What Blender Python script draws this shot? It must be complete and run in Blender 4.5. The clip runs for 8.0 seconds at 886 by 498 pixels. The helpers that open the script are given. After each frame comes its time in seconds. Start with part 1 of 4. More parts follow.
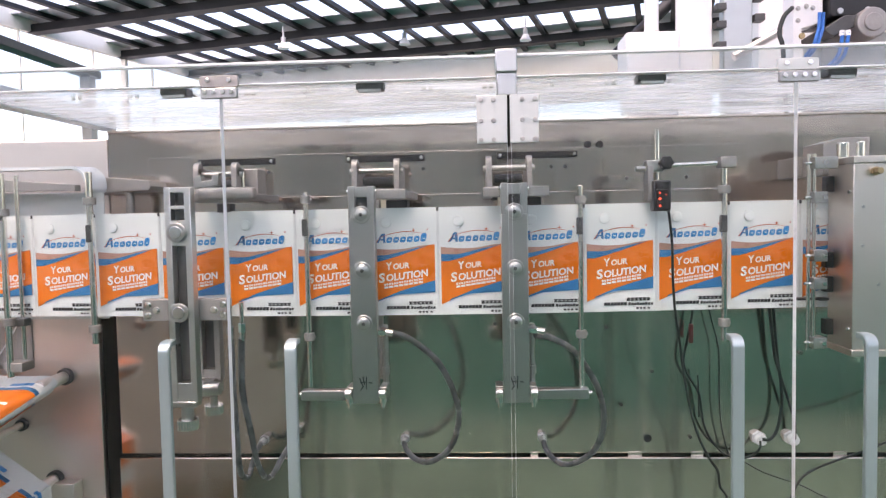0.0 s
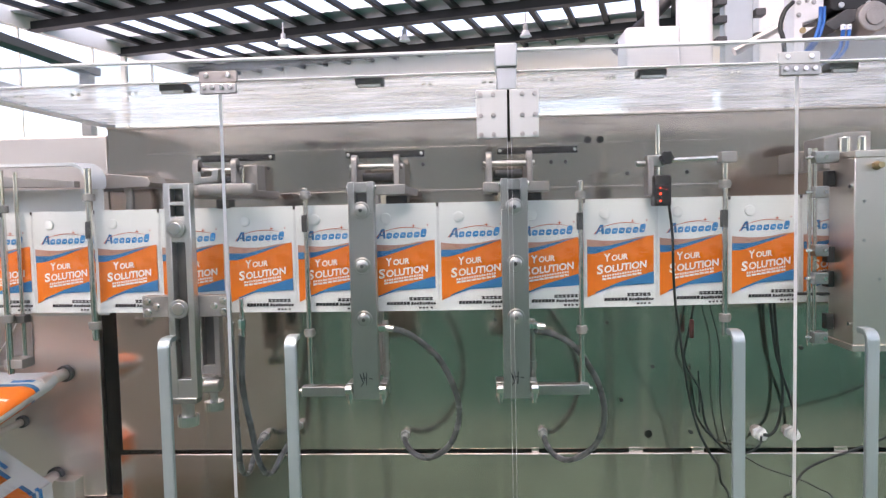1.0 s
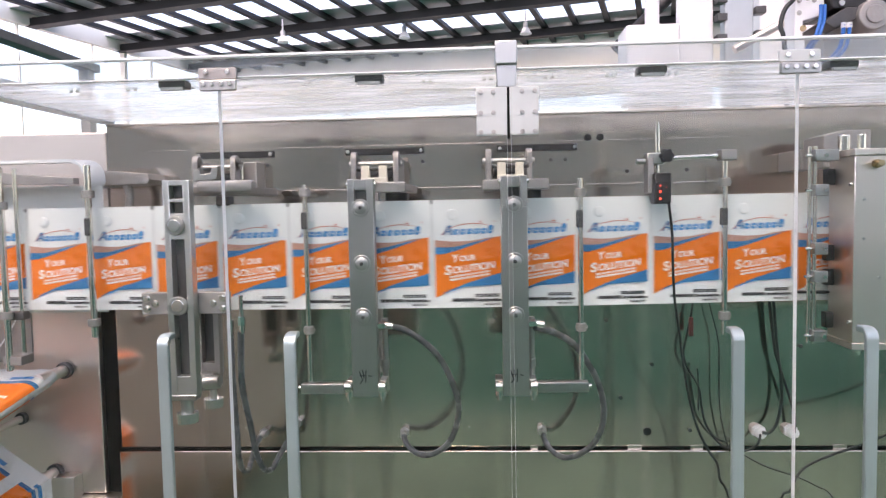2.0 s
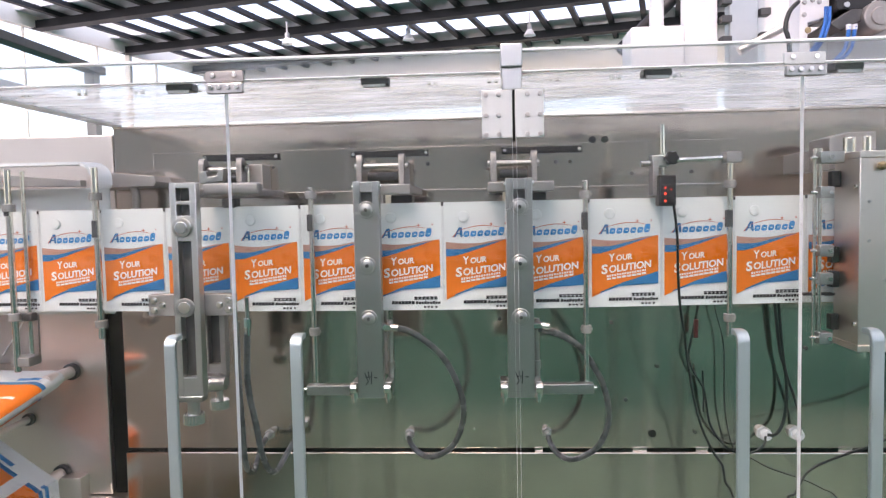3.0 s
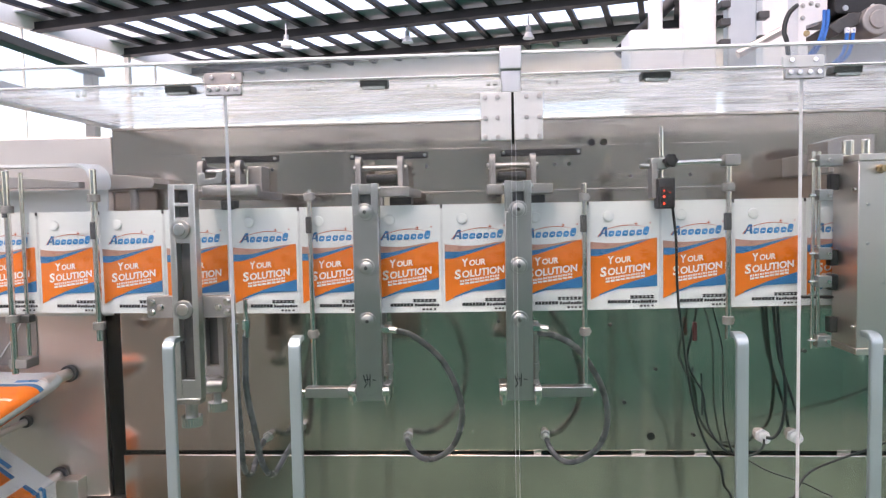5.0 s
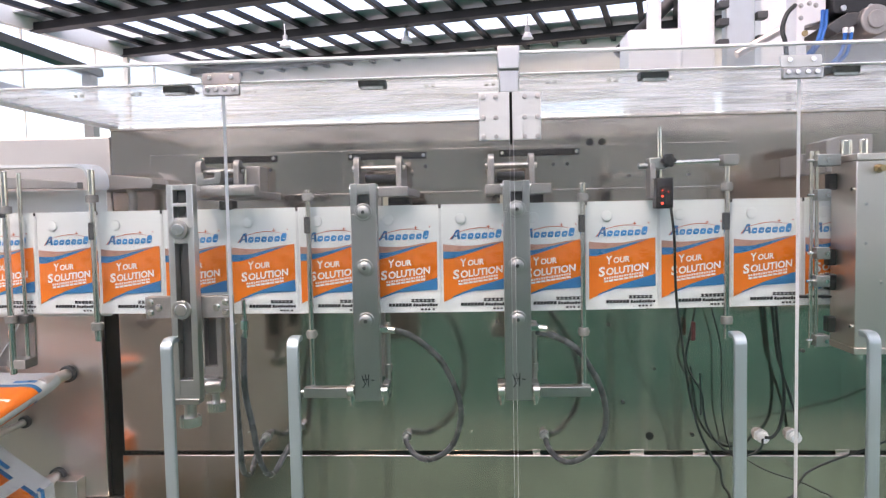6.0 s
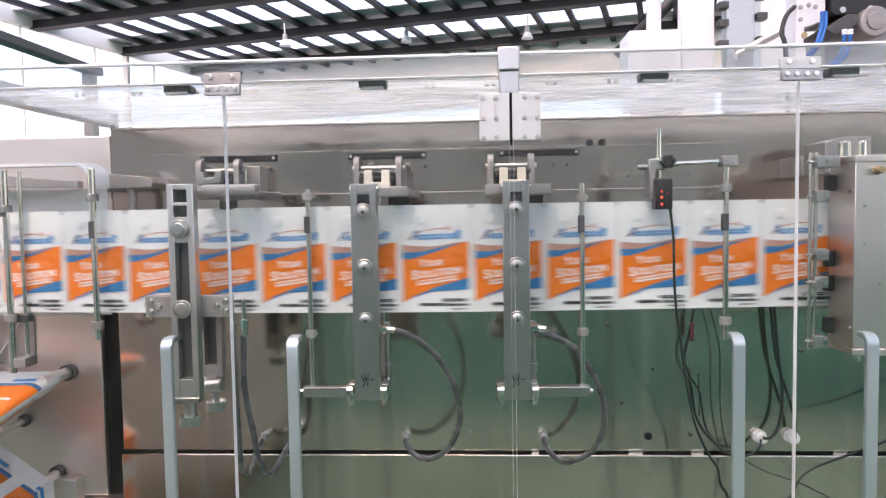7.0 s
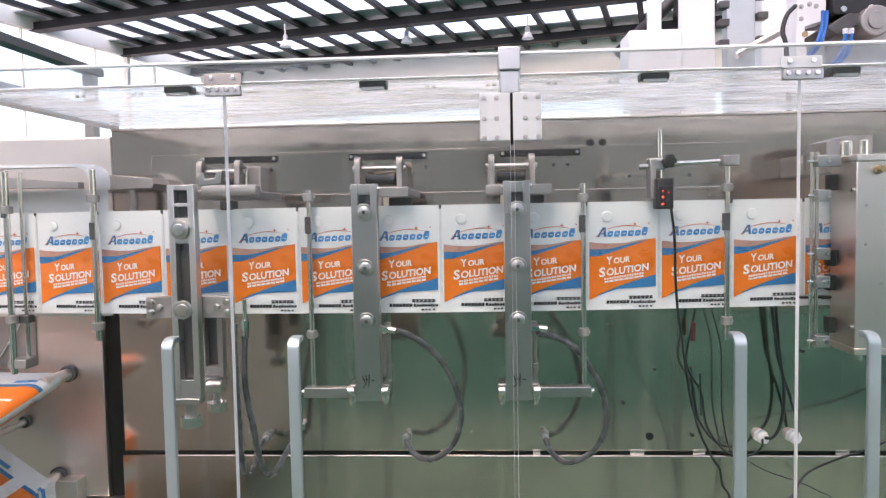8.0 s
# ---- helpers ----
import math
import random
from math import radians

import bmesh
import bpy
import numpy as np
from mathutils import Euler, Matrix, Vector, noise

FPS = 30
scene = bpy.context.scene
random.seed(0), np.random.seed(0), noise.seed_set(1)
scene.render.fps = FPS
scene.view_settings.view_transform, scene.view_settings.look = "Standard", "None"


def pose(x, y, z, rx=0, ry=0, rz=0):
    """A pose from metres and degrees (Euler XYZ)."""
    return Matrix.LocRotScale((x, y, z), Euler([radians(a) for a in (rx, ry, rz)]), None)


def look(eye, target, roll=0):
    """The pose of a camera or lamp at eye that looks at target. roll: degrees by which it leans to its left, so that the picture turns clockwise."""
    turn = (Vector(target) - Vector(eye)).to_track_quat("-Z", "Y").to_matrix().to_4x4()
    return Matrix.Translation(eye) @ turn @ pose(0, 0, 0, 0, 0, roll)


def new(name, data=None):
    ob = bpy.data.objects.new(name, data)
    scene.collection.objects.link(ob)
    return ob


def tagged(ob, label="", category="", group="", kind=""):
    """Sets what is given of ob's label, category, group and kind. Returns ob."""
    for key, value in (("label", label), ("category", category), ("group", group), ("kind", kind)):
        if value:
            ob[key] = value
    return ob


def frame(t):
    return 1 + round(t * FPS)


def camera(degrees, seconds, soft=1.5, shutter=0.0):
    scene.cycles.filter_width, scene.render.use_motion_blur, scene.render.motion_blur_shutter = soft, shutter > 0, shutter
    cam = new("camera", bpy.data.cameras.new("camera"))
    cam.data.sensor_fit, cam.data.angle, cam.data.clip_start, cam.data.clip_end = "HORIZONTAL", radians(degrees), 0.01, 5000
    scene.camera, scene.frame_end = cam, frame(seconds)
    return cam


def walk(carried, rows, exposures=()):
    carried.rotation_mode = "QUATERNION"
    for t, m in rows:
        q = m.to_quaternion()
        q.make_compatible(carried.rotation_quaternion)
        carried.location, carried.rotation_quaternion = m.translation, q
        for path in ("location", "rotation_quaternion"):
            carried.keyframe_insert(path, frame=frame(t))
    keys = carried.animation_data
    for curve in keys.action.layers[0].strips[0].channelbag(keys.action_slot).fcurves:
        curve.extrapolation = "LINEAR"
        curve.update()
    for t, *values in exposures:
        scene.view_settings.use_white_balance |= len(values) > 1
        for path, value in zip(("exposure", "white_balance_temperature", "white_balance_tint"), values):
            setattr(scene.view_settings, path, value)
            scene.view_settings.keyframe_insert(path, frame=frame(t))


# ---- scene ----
# ---------------------------------------------------------------- camera
cam = camera(66, 8.0, soft=1.3, shutter=1.0)
walk(cam, [
    (0.0, look((0.0278, -1.2537, 1.3023), (-0.0777, 0.7408, 1.1984), -1.143)),
    (0.5, look((0.0270, -1.2523, 1.3018), (-0.0782, 0.7421, 1.1952), -1.127)),
    (1.0, look((0.0284, -1.2515, 1.3003), (-0.0787, 0.7424, 1.1867), -1.272)),
    (1.5, look((0.0290, -1.2493, 1.2998), (-0.0728, 0.7444, 1.1773), -1.160)),
    (3.0, look((0.0260, -1.2545, 1.3013), (-0.0910, 0.7387, 1.1852), -1.178)),
    (3.5, look((0.0273, -1.2521, 1.3000), (-0.0866, 0.7411, 1.1802), -1.263)),
    (4.0, look((0.0269, -1.2505, 1.2999), (-0.0875, 0.7423, 1.1759), -1.270)),
    (4.5, look((0.0254, -1.2538, 1.3014), (-0.0880, 0.7399, 1.1910), -1.075)),
    (6.0, look((0.0271, -1.2538, 1.3010), (-0.0837, 0.7402, 1.1920), -1.125)),
    (6.5, look((0.0277, -1.2548, 1.3010), (-0.0791, 0.7393, 1.1905), -1.067)),
    (7.0, look((0.0264, -1.2564, 1.3018), (-0.0820, 0.7376, 1.1918), -0.939)),
    (7.5, look((0.0266, -1.2560, 1.3013), (-0.0819, 0.7379, 1.1893), -1.054)),
    (8.0, look((0.0261, -1.2553, 1.3015), (-0.0845, 0.7387, 1.1927), -1.068)),
], exposures=[(0.0, 2.27, 7300, 26), (8.0, 2.27, 7300, 26)])

# ---------------------------------------------------------------- world and sun
SUN_EL, SUN_AZ = radians(58), radians(200)
world = bpy.data.worlds.new("sky")
scene.world = world
world.use_nodes = True
wn = world.node_tree.nodes
sky = wn.new("ShaderNodeTexSky")
sky.sky_type = "NISHITA"
sky.sun_disc = False
sky.sun_elevation, sky.sun_rotation = SUN_EL, SUN_AZ
sky.air_density, sky.dust_density = 1.0, 3.0
wn["Background"].inputs["Strength"].default_value = 0.15
world.node_tree.links.new(sky.outputs[0], wn["Background"].inputs["Color"])
sun = new("sun", bpy.data.lights.new("sun", "SUN"))
sun.data.energy, sun.data.angle, sun.data.color = 0.5, radians(20), (1, 0.95, 0.88)
sun.matrix_basis = look((math.sin(SUN_AZ) * 20, math.cos(SUN_AZ) * 20, 32), (0, 0, 0))


# ---------------------------------------------------------------- materials
def mat_base(name):
    m = bpy.data.materials.new(name)
    m.use_nodes = True
    return m, m.node_tree.nodes, m.node_tree.links, m.node_tree.nodes["Principled BSDF"]


def surface(name, color, rough=0.5, metal=0.0, var=0.12, scale=6.0, grain=60.0, bump=0.05, stretch=(1, 1, 1), rvar=0.12, coat=0.0, spec=0.5, fine_mix=0.4):
    """Colour with stains at one scale and grain at another, uneven gloss and fine relief."""
    m, n, l, p = mat_base(name)
    tc, mp = n.new("ShaderNodeTexCoord"), n.new("ShaderNodeMapping")
    mp.inputs["Scale"].default_value = stretch
    l.new(tc.outputs["Object"], mp.inputs["Vector"])
    big, fine = n.new("ShaderNodeTexNoise"), n.new("ShaderNodeTexNoise")
    big.inputs["Scale"].default_value, big.inputs["Detail"].default_value = scale, 5
    fine.inputs["Scale"].default_value, fine.inputs["Detail"].default_value = grain, 6
    l.new(tc.outputs["Object"], big.inputs["Vector"])
    l.new(mp.outputs[0], fine.inputs["Vector"])
    mixn = n.new("ShaderNodeMath")
    mixn.operation = "MULTIPLY_ADD"
    l.new(fine.outputs[0], mixn.inputs[0])
    mixn.inputs[1].default_value = fine_mix
    l.new(big.outputs[0], mixn.inputs[2])
    ramp = n.new("ShaderNodeMapRange")
    ramp.inputs[1].default_value, ramp.inputs[2].default_value = 0.25 + 0.5 * fine_mix, 0.75 + 0.5 * fine_mix
    ramp.inputs[3].default_value, ramp.inputs[4].default_value = 1 - var, 1 + var
    l.new(mixn.outputs[0], ramp.inputs[0])
    tone = n.new("ShaderNodeVectorMath")
    tone.operation = "SCALE"
    tone.inputs[0].default_value = color
    l.new(ramp.outputs[0], tone.inputs["Scale"])
    l.new(tone.outputs[0], p.inputs["Base Color"])
    rr = n.new("ShaderNodeMapRange")
    rr.inputs[1].default_value, rr.inputs[2].default_value = 0.2 + 0.5 * fine_mix, 0.8 + 0.5 * fine_mix
    rr.inputs[3].default_value, rr.inputs[4].default_value = max(0.03, rough - rvar), min(1, rough + rvar)
    l.new(mixn.outputs[0], rr.inputs[0])
    l.new(rr.outputs[0], p.inputs["Roughness"])
    b = n.new("ShaderNodeBump")
    b.inputs["Strength"].default_value, b.inputs["Distance"].default_value = bump, 0.004
    l.new(fine.outputs[0], b.inputs["Height"])
    l.new(b.outputs[0], p.inputs["Normal"])
    p.inputs["Metallic"].default_value = metal
    p.inputs["Coat Weight"].default_value = coat
    p.inputs["Specular IOR Level"].default_value = spec
    return m


def acrylic(name, tint=(0.96, 0.98, 0.97), gloss=0.02, edge=0.96, wave=0.0, haze=(0.12, 0.42)):
    """Clear sheet: lets light through, mirrors more at a slant."""
    m, n, l, p = mat_base(name)
    n.remove(p)
    tr, gl, lw, mx = n.new("ShaderNodeBsdfTransparent"), n.new("ShaderNodeBsdfGlossy"), n.new("ShaderNodeLayerWeight"), n.new("ShaderNodeMixShader")
    tr.inputs[0].default_value = (*tint, 1)
    gl.inputs["Roughness"].default_value = gloss
    lw.inputs["Blend"].default_value = 0.5
    if wave:
        tc, mp, nz, bp = n.new("ShaderNodeTexCoord"), n.new("ShaderNodeMapping"), n.new("ShaderNodeTexNoise"), n.new("ShaderNodeBump")
        mp.inputs["Scale"].default_value = (2.0, 14.0, 8.0)
        nz.inputs["Scale"].default_value, nz.inputs["Detail"].default_value = 2.5, 4
        bp.inputs["Strength"].default_value, bp.inputs["Distance"].default_value = wave, 0.01
        l.new(tc.outputs["Object"], mp.inputs[0])
        l.new(mp.outputs[0], nz.inputs["Vector"])
        l.new(nz.outputs[0], bp.inputs["Height"])
        l.new(bp.outputs[0], gl.inputs["Normal"])
    pw, ma = n.new("ShaderNodeMath"), n.new("ShaderNodeMath")
    pw.operation, ma.operation = "POWER", "MULTIPLY_ADD"
    pw.inputs[1].default_value = 5.0
    ma.inputs[1].default_value, ma.inputs[2].default_value = edge, 0.026
    l.new(lw.outputs["Facing"], pw.inputs[0])
    l.new(pw.outputs[0], ma.inputs[0])
    l.new(ma.outputs[0], mx.inputs[0])
    l.new(tr.outputs[0], mx.inputs[1])
    l.new(gl.outputs[0], mx.inputs[2])
    last = mx
    if wave:
        # streaky white mix: scuffs on the sheet, plus painted-in glare and reflections
        hz, mh, mr = n.new("ShaderNodeBsdfTranslucent"), n.new("ShaderNodeMixShader"), n.new("ShaderNodeMapRange")
        hz.inputs[0].default_value = (0.86, 0.91, 0.93, 1)
        mr.inputs[1].default_value, mr.inputs[2].default_value = 0.35, 0.7
        mr.inputs[3].default_value, mr.inputs[4].default_value = haze
        l.new(nz.outputs[0], mr.inputs[0])
        l.new(mr.outputs[0], mh.inputs[0])
        l.new(mx.outputs[0], mh.inputs[1])
        l.new(hz.outputs[0], mh.inputs[2])
        last = mh
    l.new(last.outputs[0], n["Material Output"].inputs[0])
    return m


STEEL_SHEET = surface("brushed_stainless_sheet", (0.62, 0.540, 0.483), 0.13, 1.0, 0.18, 3.2, 300, 0.0, (1, 1, 0.2), 0.06, fine_mix=0.06)
STEEL_LEFT = surface("satin_stainless_plate", (0.74, 0.67, 0.62), 0.36, 1.0, 0.12, 3.0, 300, 0.0, (1, 1, 0.2), 0.05, fine_mix=0.06)
STEEL_BAR = surface("milled_steel", (0.45, 0.44, 0.42), 0.31, 1.0, 0.10, 9, 240, 0.012, (1, 1, 0.1), 0.05, fine_mix=0.15)
STEEL_LIGHT = surface("light_ground_steel", (0.66, 0.65, 0.63), 0.30, 1.0, 0.08, 9, 240, 0.012, (1, 1, 0.1), 0.05, fine_mix=0.15)
STEEL_DULL = surface("cast_grey_steel", (0.37, 0.35, 0.335), 0.5, 0.85, 0.15, 25, 220, 0.12)
STEEL_DARK = surface("dark_oxide_steel", (0.10, 0.10, 0.10), 0.45, 0.7, 0.2, 30, 200, 0.1)
CHROME = surface("polished_rod_steel", (0.74, 0.72, 0.69), 0.13, 1.0, 0.05, 20, 150, 0.006, rvar=0.04)
ALU = surface("anodised_aluminium", (0.53, 0.55, 0.545), 0.38, 0.9, 0.05, 12, 300, 0.04, (1, 1, 0.08), 0.06)
HANDLE = surface("handle_aluminium", (0.40, 0.49, 0.49), 0.36, 0.75, 0.05, 10, 260, 0.03, (1, 1, 0.05), 0.06)
PLATE = surface("white_anodised_plate", (0.56, 0.59, 0.58), 0.42, 0.3, 0.04, 14, 200, 0.03)
BLACK = surface("black_plastic", (0.015, 0.015, 0.016), 0.4, 0, 0.2, 40, 300, 0.05)
# near-black fill; inside gaps it paints their deep shade
BLACK_GAP = surface("matte_gap_black", (0.008, 0.009, 0.008), 0.8, 0, 0.3, 20, 150, 0.1, spec=0.08)
HOSE = surface("grey_hose_rubber", (0.095, 0.099, 0.104), 0.28, 0, 0.1, 30, 400, 0.06)
CABLE = surface("black_cable", (0.012, 0.016, 0.015), 0.45, 0, 0.15, 40, 300, 0.04)
BLUE_TUBE = surface("blue_air_tube", (0.02, 0.15, 0.5), 0.3, 0, 0.1, 30, 200, 0.02)
CREAM = surface("cream_nylon", (0.78, 0.72, 0.60), 0.45, 0, 0.06, 30, 300, 0.04)
WHITE_PAINT = surface("white_paint", (0.78, 0.79, 0.80), 0.4, 0, 0.05, 4, 60, 0.03)
FILM = surface("white_laminate_film", (0.70, 0.735, 0.73), 0.30, 0, 0.04, 14, 55, 0.10, rvar=0.08)
SEAM_INK = surface("pressed_seal_film", (0.62, 0.65, 0.65), 0.25, 0, 0.04, 30, 300, 0.2)
ORANGE = surface("orange_print", (0.80, 0.185, 0.014), 0.32, 0, 0.05, 12, 55, 0.08)
SALMON = surface("faded_brown_print", (0.47, 0.26, 0.20), 0.32, 0, 0.08, 20, 60, 0.05)
BLUE = surface("blue_print", (0.022, 0.17, 0.37), 0.32, 0, 0.08, 12, 55, 0.05)
LOGO_BLUE = surface("light_blue_print", (0.03, 0.25, 0.55), 0.32, 0, 0.08, 20, 60, 0.05)
LOGO_RED = surface("brick_red_print", (0.52, 0.12, 0.06), 0.32, 0, 0.08, 20, 60, 0.05)
INK = surface("black_ink", (0.02, 0.02, 0.025), 0.4, 0, 0.1, 30, 200, 0.02)
WHITE_INK = surface("white_ink", (0.80, 0.78, 0.74), 0.35, 0, 0.03, 30, 200, 0.02)
EDGE = surface("frosted_acrylic_edge", (0.86, 0.89, 0.90), 0.35, 0, 0.05, 8, 120, 0.05)
PANE = acrylic("clear_acrylic")
# grey tint and haze here stand in for reflections on the strip
STRIP = acrylic("hazy_acrylic_strip", (0.86, 0.88, 0.87), 0.05, 0.85, 0.2, (0.06, 0.20))
LID = acrylic("clear_acrylic_lid", (0.94, 0.955, 0.95), 0.05, 0.85, 0.35)
FLOOR_GREEN = surface("green_epoxy_floor", (0.006, 0.080, 0.053), 0.7, 0, 0.14, 0.6, 18, 0.03, rvar=0.1, spec=0.15)
FLOOR_GREY = surface("pale_grey_green_floor", (0.115, 0.182, 0.136), 0.75, 0, 0.15, 0.8, 20, 0.03, spec=0.12)
WALL = surface("hall_wall_paint", (0.74, 0.70, 0.64), 0.8, 0, 0.06, 0.4, 12, 0.05)
WALL_UNSEEN = surface("unseen_wall_beige", (0.82, 0.75, 0.68), 0.8, 0, 0.08, 0.5, 12, 0.05)
ROOF_DARK = surface("dark_roof_steel", (0.012, 0.012, 0.014), 0.6, 0.2, 0.15, 0.7, 14, 0.04)
ROOF_SHEET = surface("grey_roof_sheet", (0.42, 0.44, 0.48), 0.55, 0.2, 0.12, 0.5, 10, 0.05)
GROUND = surface("pale_concrete_ground", (0.36, 0.35, 0.33), 0.8, 0, 0.15, 0.2, 4, 0.1)
DARK_RED = surface("dark_red_tape", (0.14, 0.03, 0.03), 0.5, 0, 0.1, 40, 200, 0.03)
CARTON = surface("brown_cardboard", (0.60, 0.50, 0.41), 0.85, 0, 0.1, 3, 90, 0.1)
PALLET = surface("raw_pallet_wood", (0.36, 0.26, 0.16), 0.8, 0, 0.2, 5, 60, 0.2, (1, 8, 8))
BRASS = surface("aged_brass", (0.45, 0.33, 0.18), 0.35, 1.0, 0.15, 60, 300, 0.04)


def led_red():
    m, n, l, p = mat_base("red_indicator")
    p.inputs["Base Color"].default_value = (0.8, 0.03, 0.01, 1)
    p.inputs["Emission Color"].default_value = (1, 0.06, 0.02, 1)
    p.inputs["Emission Strength"].default_value = 0.9
    return m


LED = led_red()

# ---------------------------------------------------------------- mesh tools
ORG = {}


def B():
    return bmesh.new()


def box(bm, x0, x1, y0, y1, z0, z1, bev=0.0, seg=2):
    g = bmesh.ops.create_cube(bm, size=1.0, matrix=Matrix.LocRotScale(((x0 + x1) / 2, (y0 + y1) / 2, (z0 + z1) / 2), None, (abs(x1 - x0), abs(y1 - y0), abs(z1 - z0))))
    if bev:
        es = list({e for v in g["verts"] for e in v.link_edges})
        bmesh.ops.bevel(bm, geom=es, offset=bev, segments=seg, affect="EDGES", profile=0.5)
    return bm


def cyl(bm, a, b, r, seg=20, r2=None, bev=0.0):
    a, b = Vector(a), Vector(b)
    d, seg = b - a, seg if seg == 6 else max(seg, 20)
    q = d.to_track_quat("Z", "Y").to_matrix().to_4x4()
    g = bmesh.ops.create_cone(bm, cap_ends=True, segments=seg, radius1=r, radius2=r if r2 is None else r2, depth=d.length, matrix=Matrix.Translation((a + b) / 2) @ q)
    if bev:
        es = [e for e in {e for v in g["verts"] for e in v.link_edges} if any(len(f.verts) > 4 for f in e.link_faces)]
        bmesh.ops.bevel(bm, geom=es, offset=bev, segments=2, affect="EDGES", profile=0.5)
    return bm


def ball(bm, c, r, sx=1, sy=1, sz=1):
    bmesh.ops.create_uvsphere(bm, u_segments=22, v_segments=12, radius=r, matrix=Matrix.LocRotScale(c, None, (sx, sy, sz)))
    return bm


def smooth_path(pts, per=8):
    p = [Vector(q) for q in pts]
    p = [2 * p[0] - p[1]] + p + [2 * p[-1] - p[-2]]
    out = []
    for i in range(1, len(p) - 2):
        for k in range(per):
            t = k / per
            a, b, c, d = p[i - 1], p[i], p[i + 1], p[i + 2]
            out.append(0.5 * (2 * b + (c - a) * t + (2 * a - 5 * b + 4 * c - d) * t * t + (3 * b - a - 3 * c + d) * t ** 3))
    return out + [p[-2]]


def tube(bm, pts, r, n=18, per=8):
    path = smooth_path(pts, per)
    for _ in range(2):
        path = [path[0]] + [(a + 2 * b + c) / 4 for a, b, c in zip(path, path[1:], path[2:])] + [path[-1]]
    side = Vector((0.31, 0.93, 0.2))
    rings = []
    for i, c in enumerate(path):
        d = (path[min(i + 1, len(path) - 1)] - path[max(i - 1, 0)]).normalized()
        side = (side - d * side.dot(d)).normalized()
        up = d.cross(side)
        rings.append([bm.verts.new(c + r * (math.cos(2 * math.pi * k / n) * side + math.sin(2 * math.pi * k / n) * up)) for k in range(n)])
    for a, b in zip(rings, rings[1:]):
        for k in range(n):
            bm.faces.new((a[k], a[(k + 1) % n], b[(k + 1) % n], b[k]))
    bm.faces.new(rings[0][::-1])
    bm.faces.new(rings[-1])
    return bm


def outline(bm, pts, y0, y1, bev=0.0):
    """A shape in x and z, given as a closed outline, from depth y0 to y1."""
    lo = [bm.verts.new((x, y0, z)) for x, z in pts]
    hi = [bm.verts.new((x, y1, z)) for x, z in pts]
    fs = [bm.faces.new(lo), bm.faces.new(hi[::-1])]
    for k in range(len(pts)):
        fs.append(bm.faces.new((lo[k], hi[k], hi[(k + 1) % len(pts)], lo[(k + 1) % len(pts)])))
    bmesh.ops.recalc_face_normals(bm, faces=fs)
    if bev:
        es = list({e for f in fs[:2] for e in f.edges})
        bmesh.ops.bevel(bm, geom=es, offset=bev, segments=2, affect="EDGES", profile=0.5)
    return bm


def rounded(x0, x1, z0, z1, r, n=5):
    pts = []
    for cx, cz, a0 in ((x1 - r, z1 - r, 0), (x0 + r, z1 - r, 90), (x0 + r, z0 + r, 180), (x1 - r, z0 + r, 270)):
        for k in range(n + 1):
            a = radians(a0 + 90 * k / n)
            pts.append((cx + r * math.cos(a), cz + r * math.sin(a)))
    return pts


def finish(name, bm, mat, shift):
    bmesh.ops.translate(bm, verts=bm.verts, vec=-shift)
    me = bpy.data.meshes.new(name)
    bm.to_mesh(me)
    bm.free()
    for m in mat if isinstance(mat, (list, tuple)) else [mat]:
        me.materials.append(m)
    me.polygons.foreach_set("use_smooth", [True] * len(me.polygons))
    me.set_sharp_from_angle(angle=radians(21))
    return me


def thing(name, loc, label, category, group="", kind=""):
    ob = new(name)
    ob.location = loc
    ob.empty_display_size = 0.02
    ORG[ob.name] = Vector(loc)
    return tagged(ob, label, category, group, kind)


def part(name, bm, mat, parent, label=""):
    """One mesh under a thing or a part; the bmesh is in world metres."""
    ob = new(name, finish(name, bm, mat, ORG[parent.name]))
    ob.parent = parent
    ORG[ob.name] = ORG[parent.name]
    return tagged(ob, label)


def whole(name, bm, mat, loc, label, category, group="", kind=""):
    ob = new(name, finish(name, bm, mat, Vector(loc)))
    ob.location = loc
    ORG[ob.name] = Vector(loc)
    return tagged(ob, label, category, group, kind)


def hex_bolt(bm, x, y, z, r=0.006, h=0.004):
    cyl(bm, (x, y, z), (x, y - h, z), r, 6, bev=0.0006)
    cyl(bm, (x, y + 0.0005, z), (x, y - 0.001, z), r * 1.35, 16)
    return bm


def socket_screw(bm, x, y, z, r=0.004, h=0.003):
    cyl(bm, (x, y + 0.001, z), (x, y - h, z), r, 14, bev=0.0006)
    cyl(bm, (x, y - h + 0.0005, z), (x, y - h - 0.0004, z), r * 0.45, 6)
    return bm


# ---------------------------------------------------------------- hall
TURN = pose(0, 0, 0, 0, 0, -15)
U0, U1, V0, V1, EAVE, ROOF = -19.5, 26.0, -16.0, 26.5, 7.5, 7.9


def hall_mesh(name, bm, mat, label, category):
    bmesh.ops.transform(bm, matrix=TURN, verts=bm.verts)
    return whole(name, bm, mat, (0, 0, 0), label, category, kind="structure")


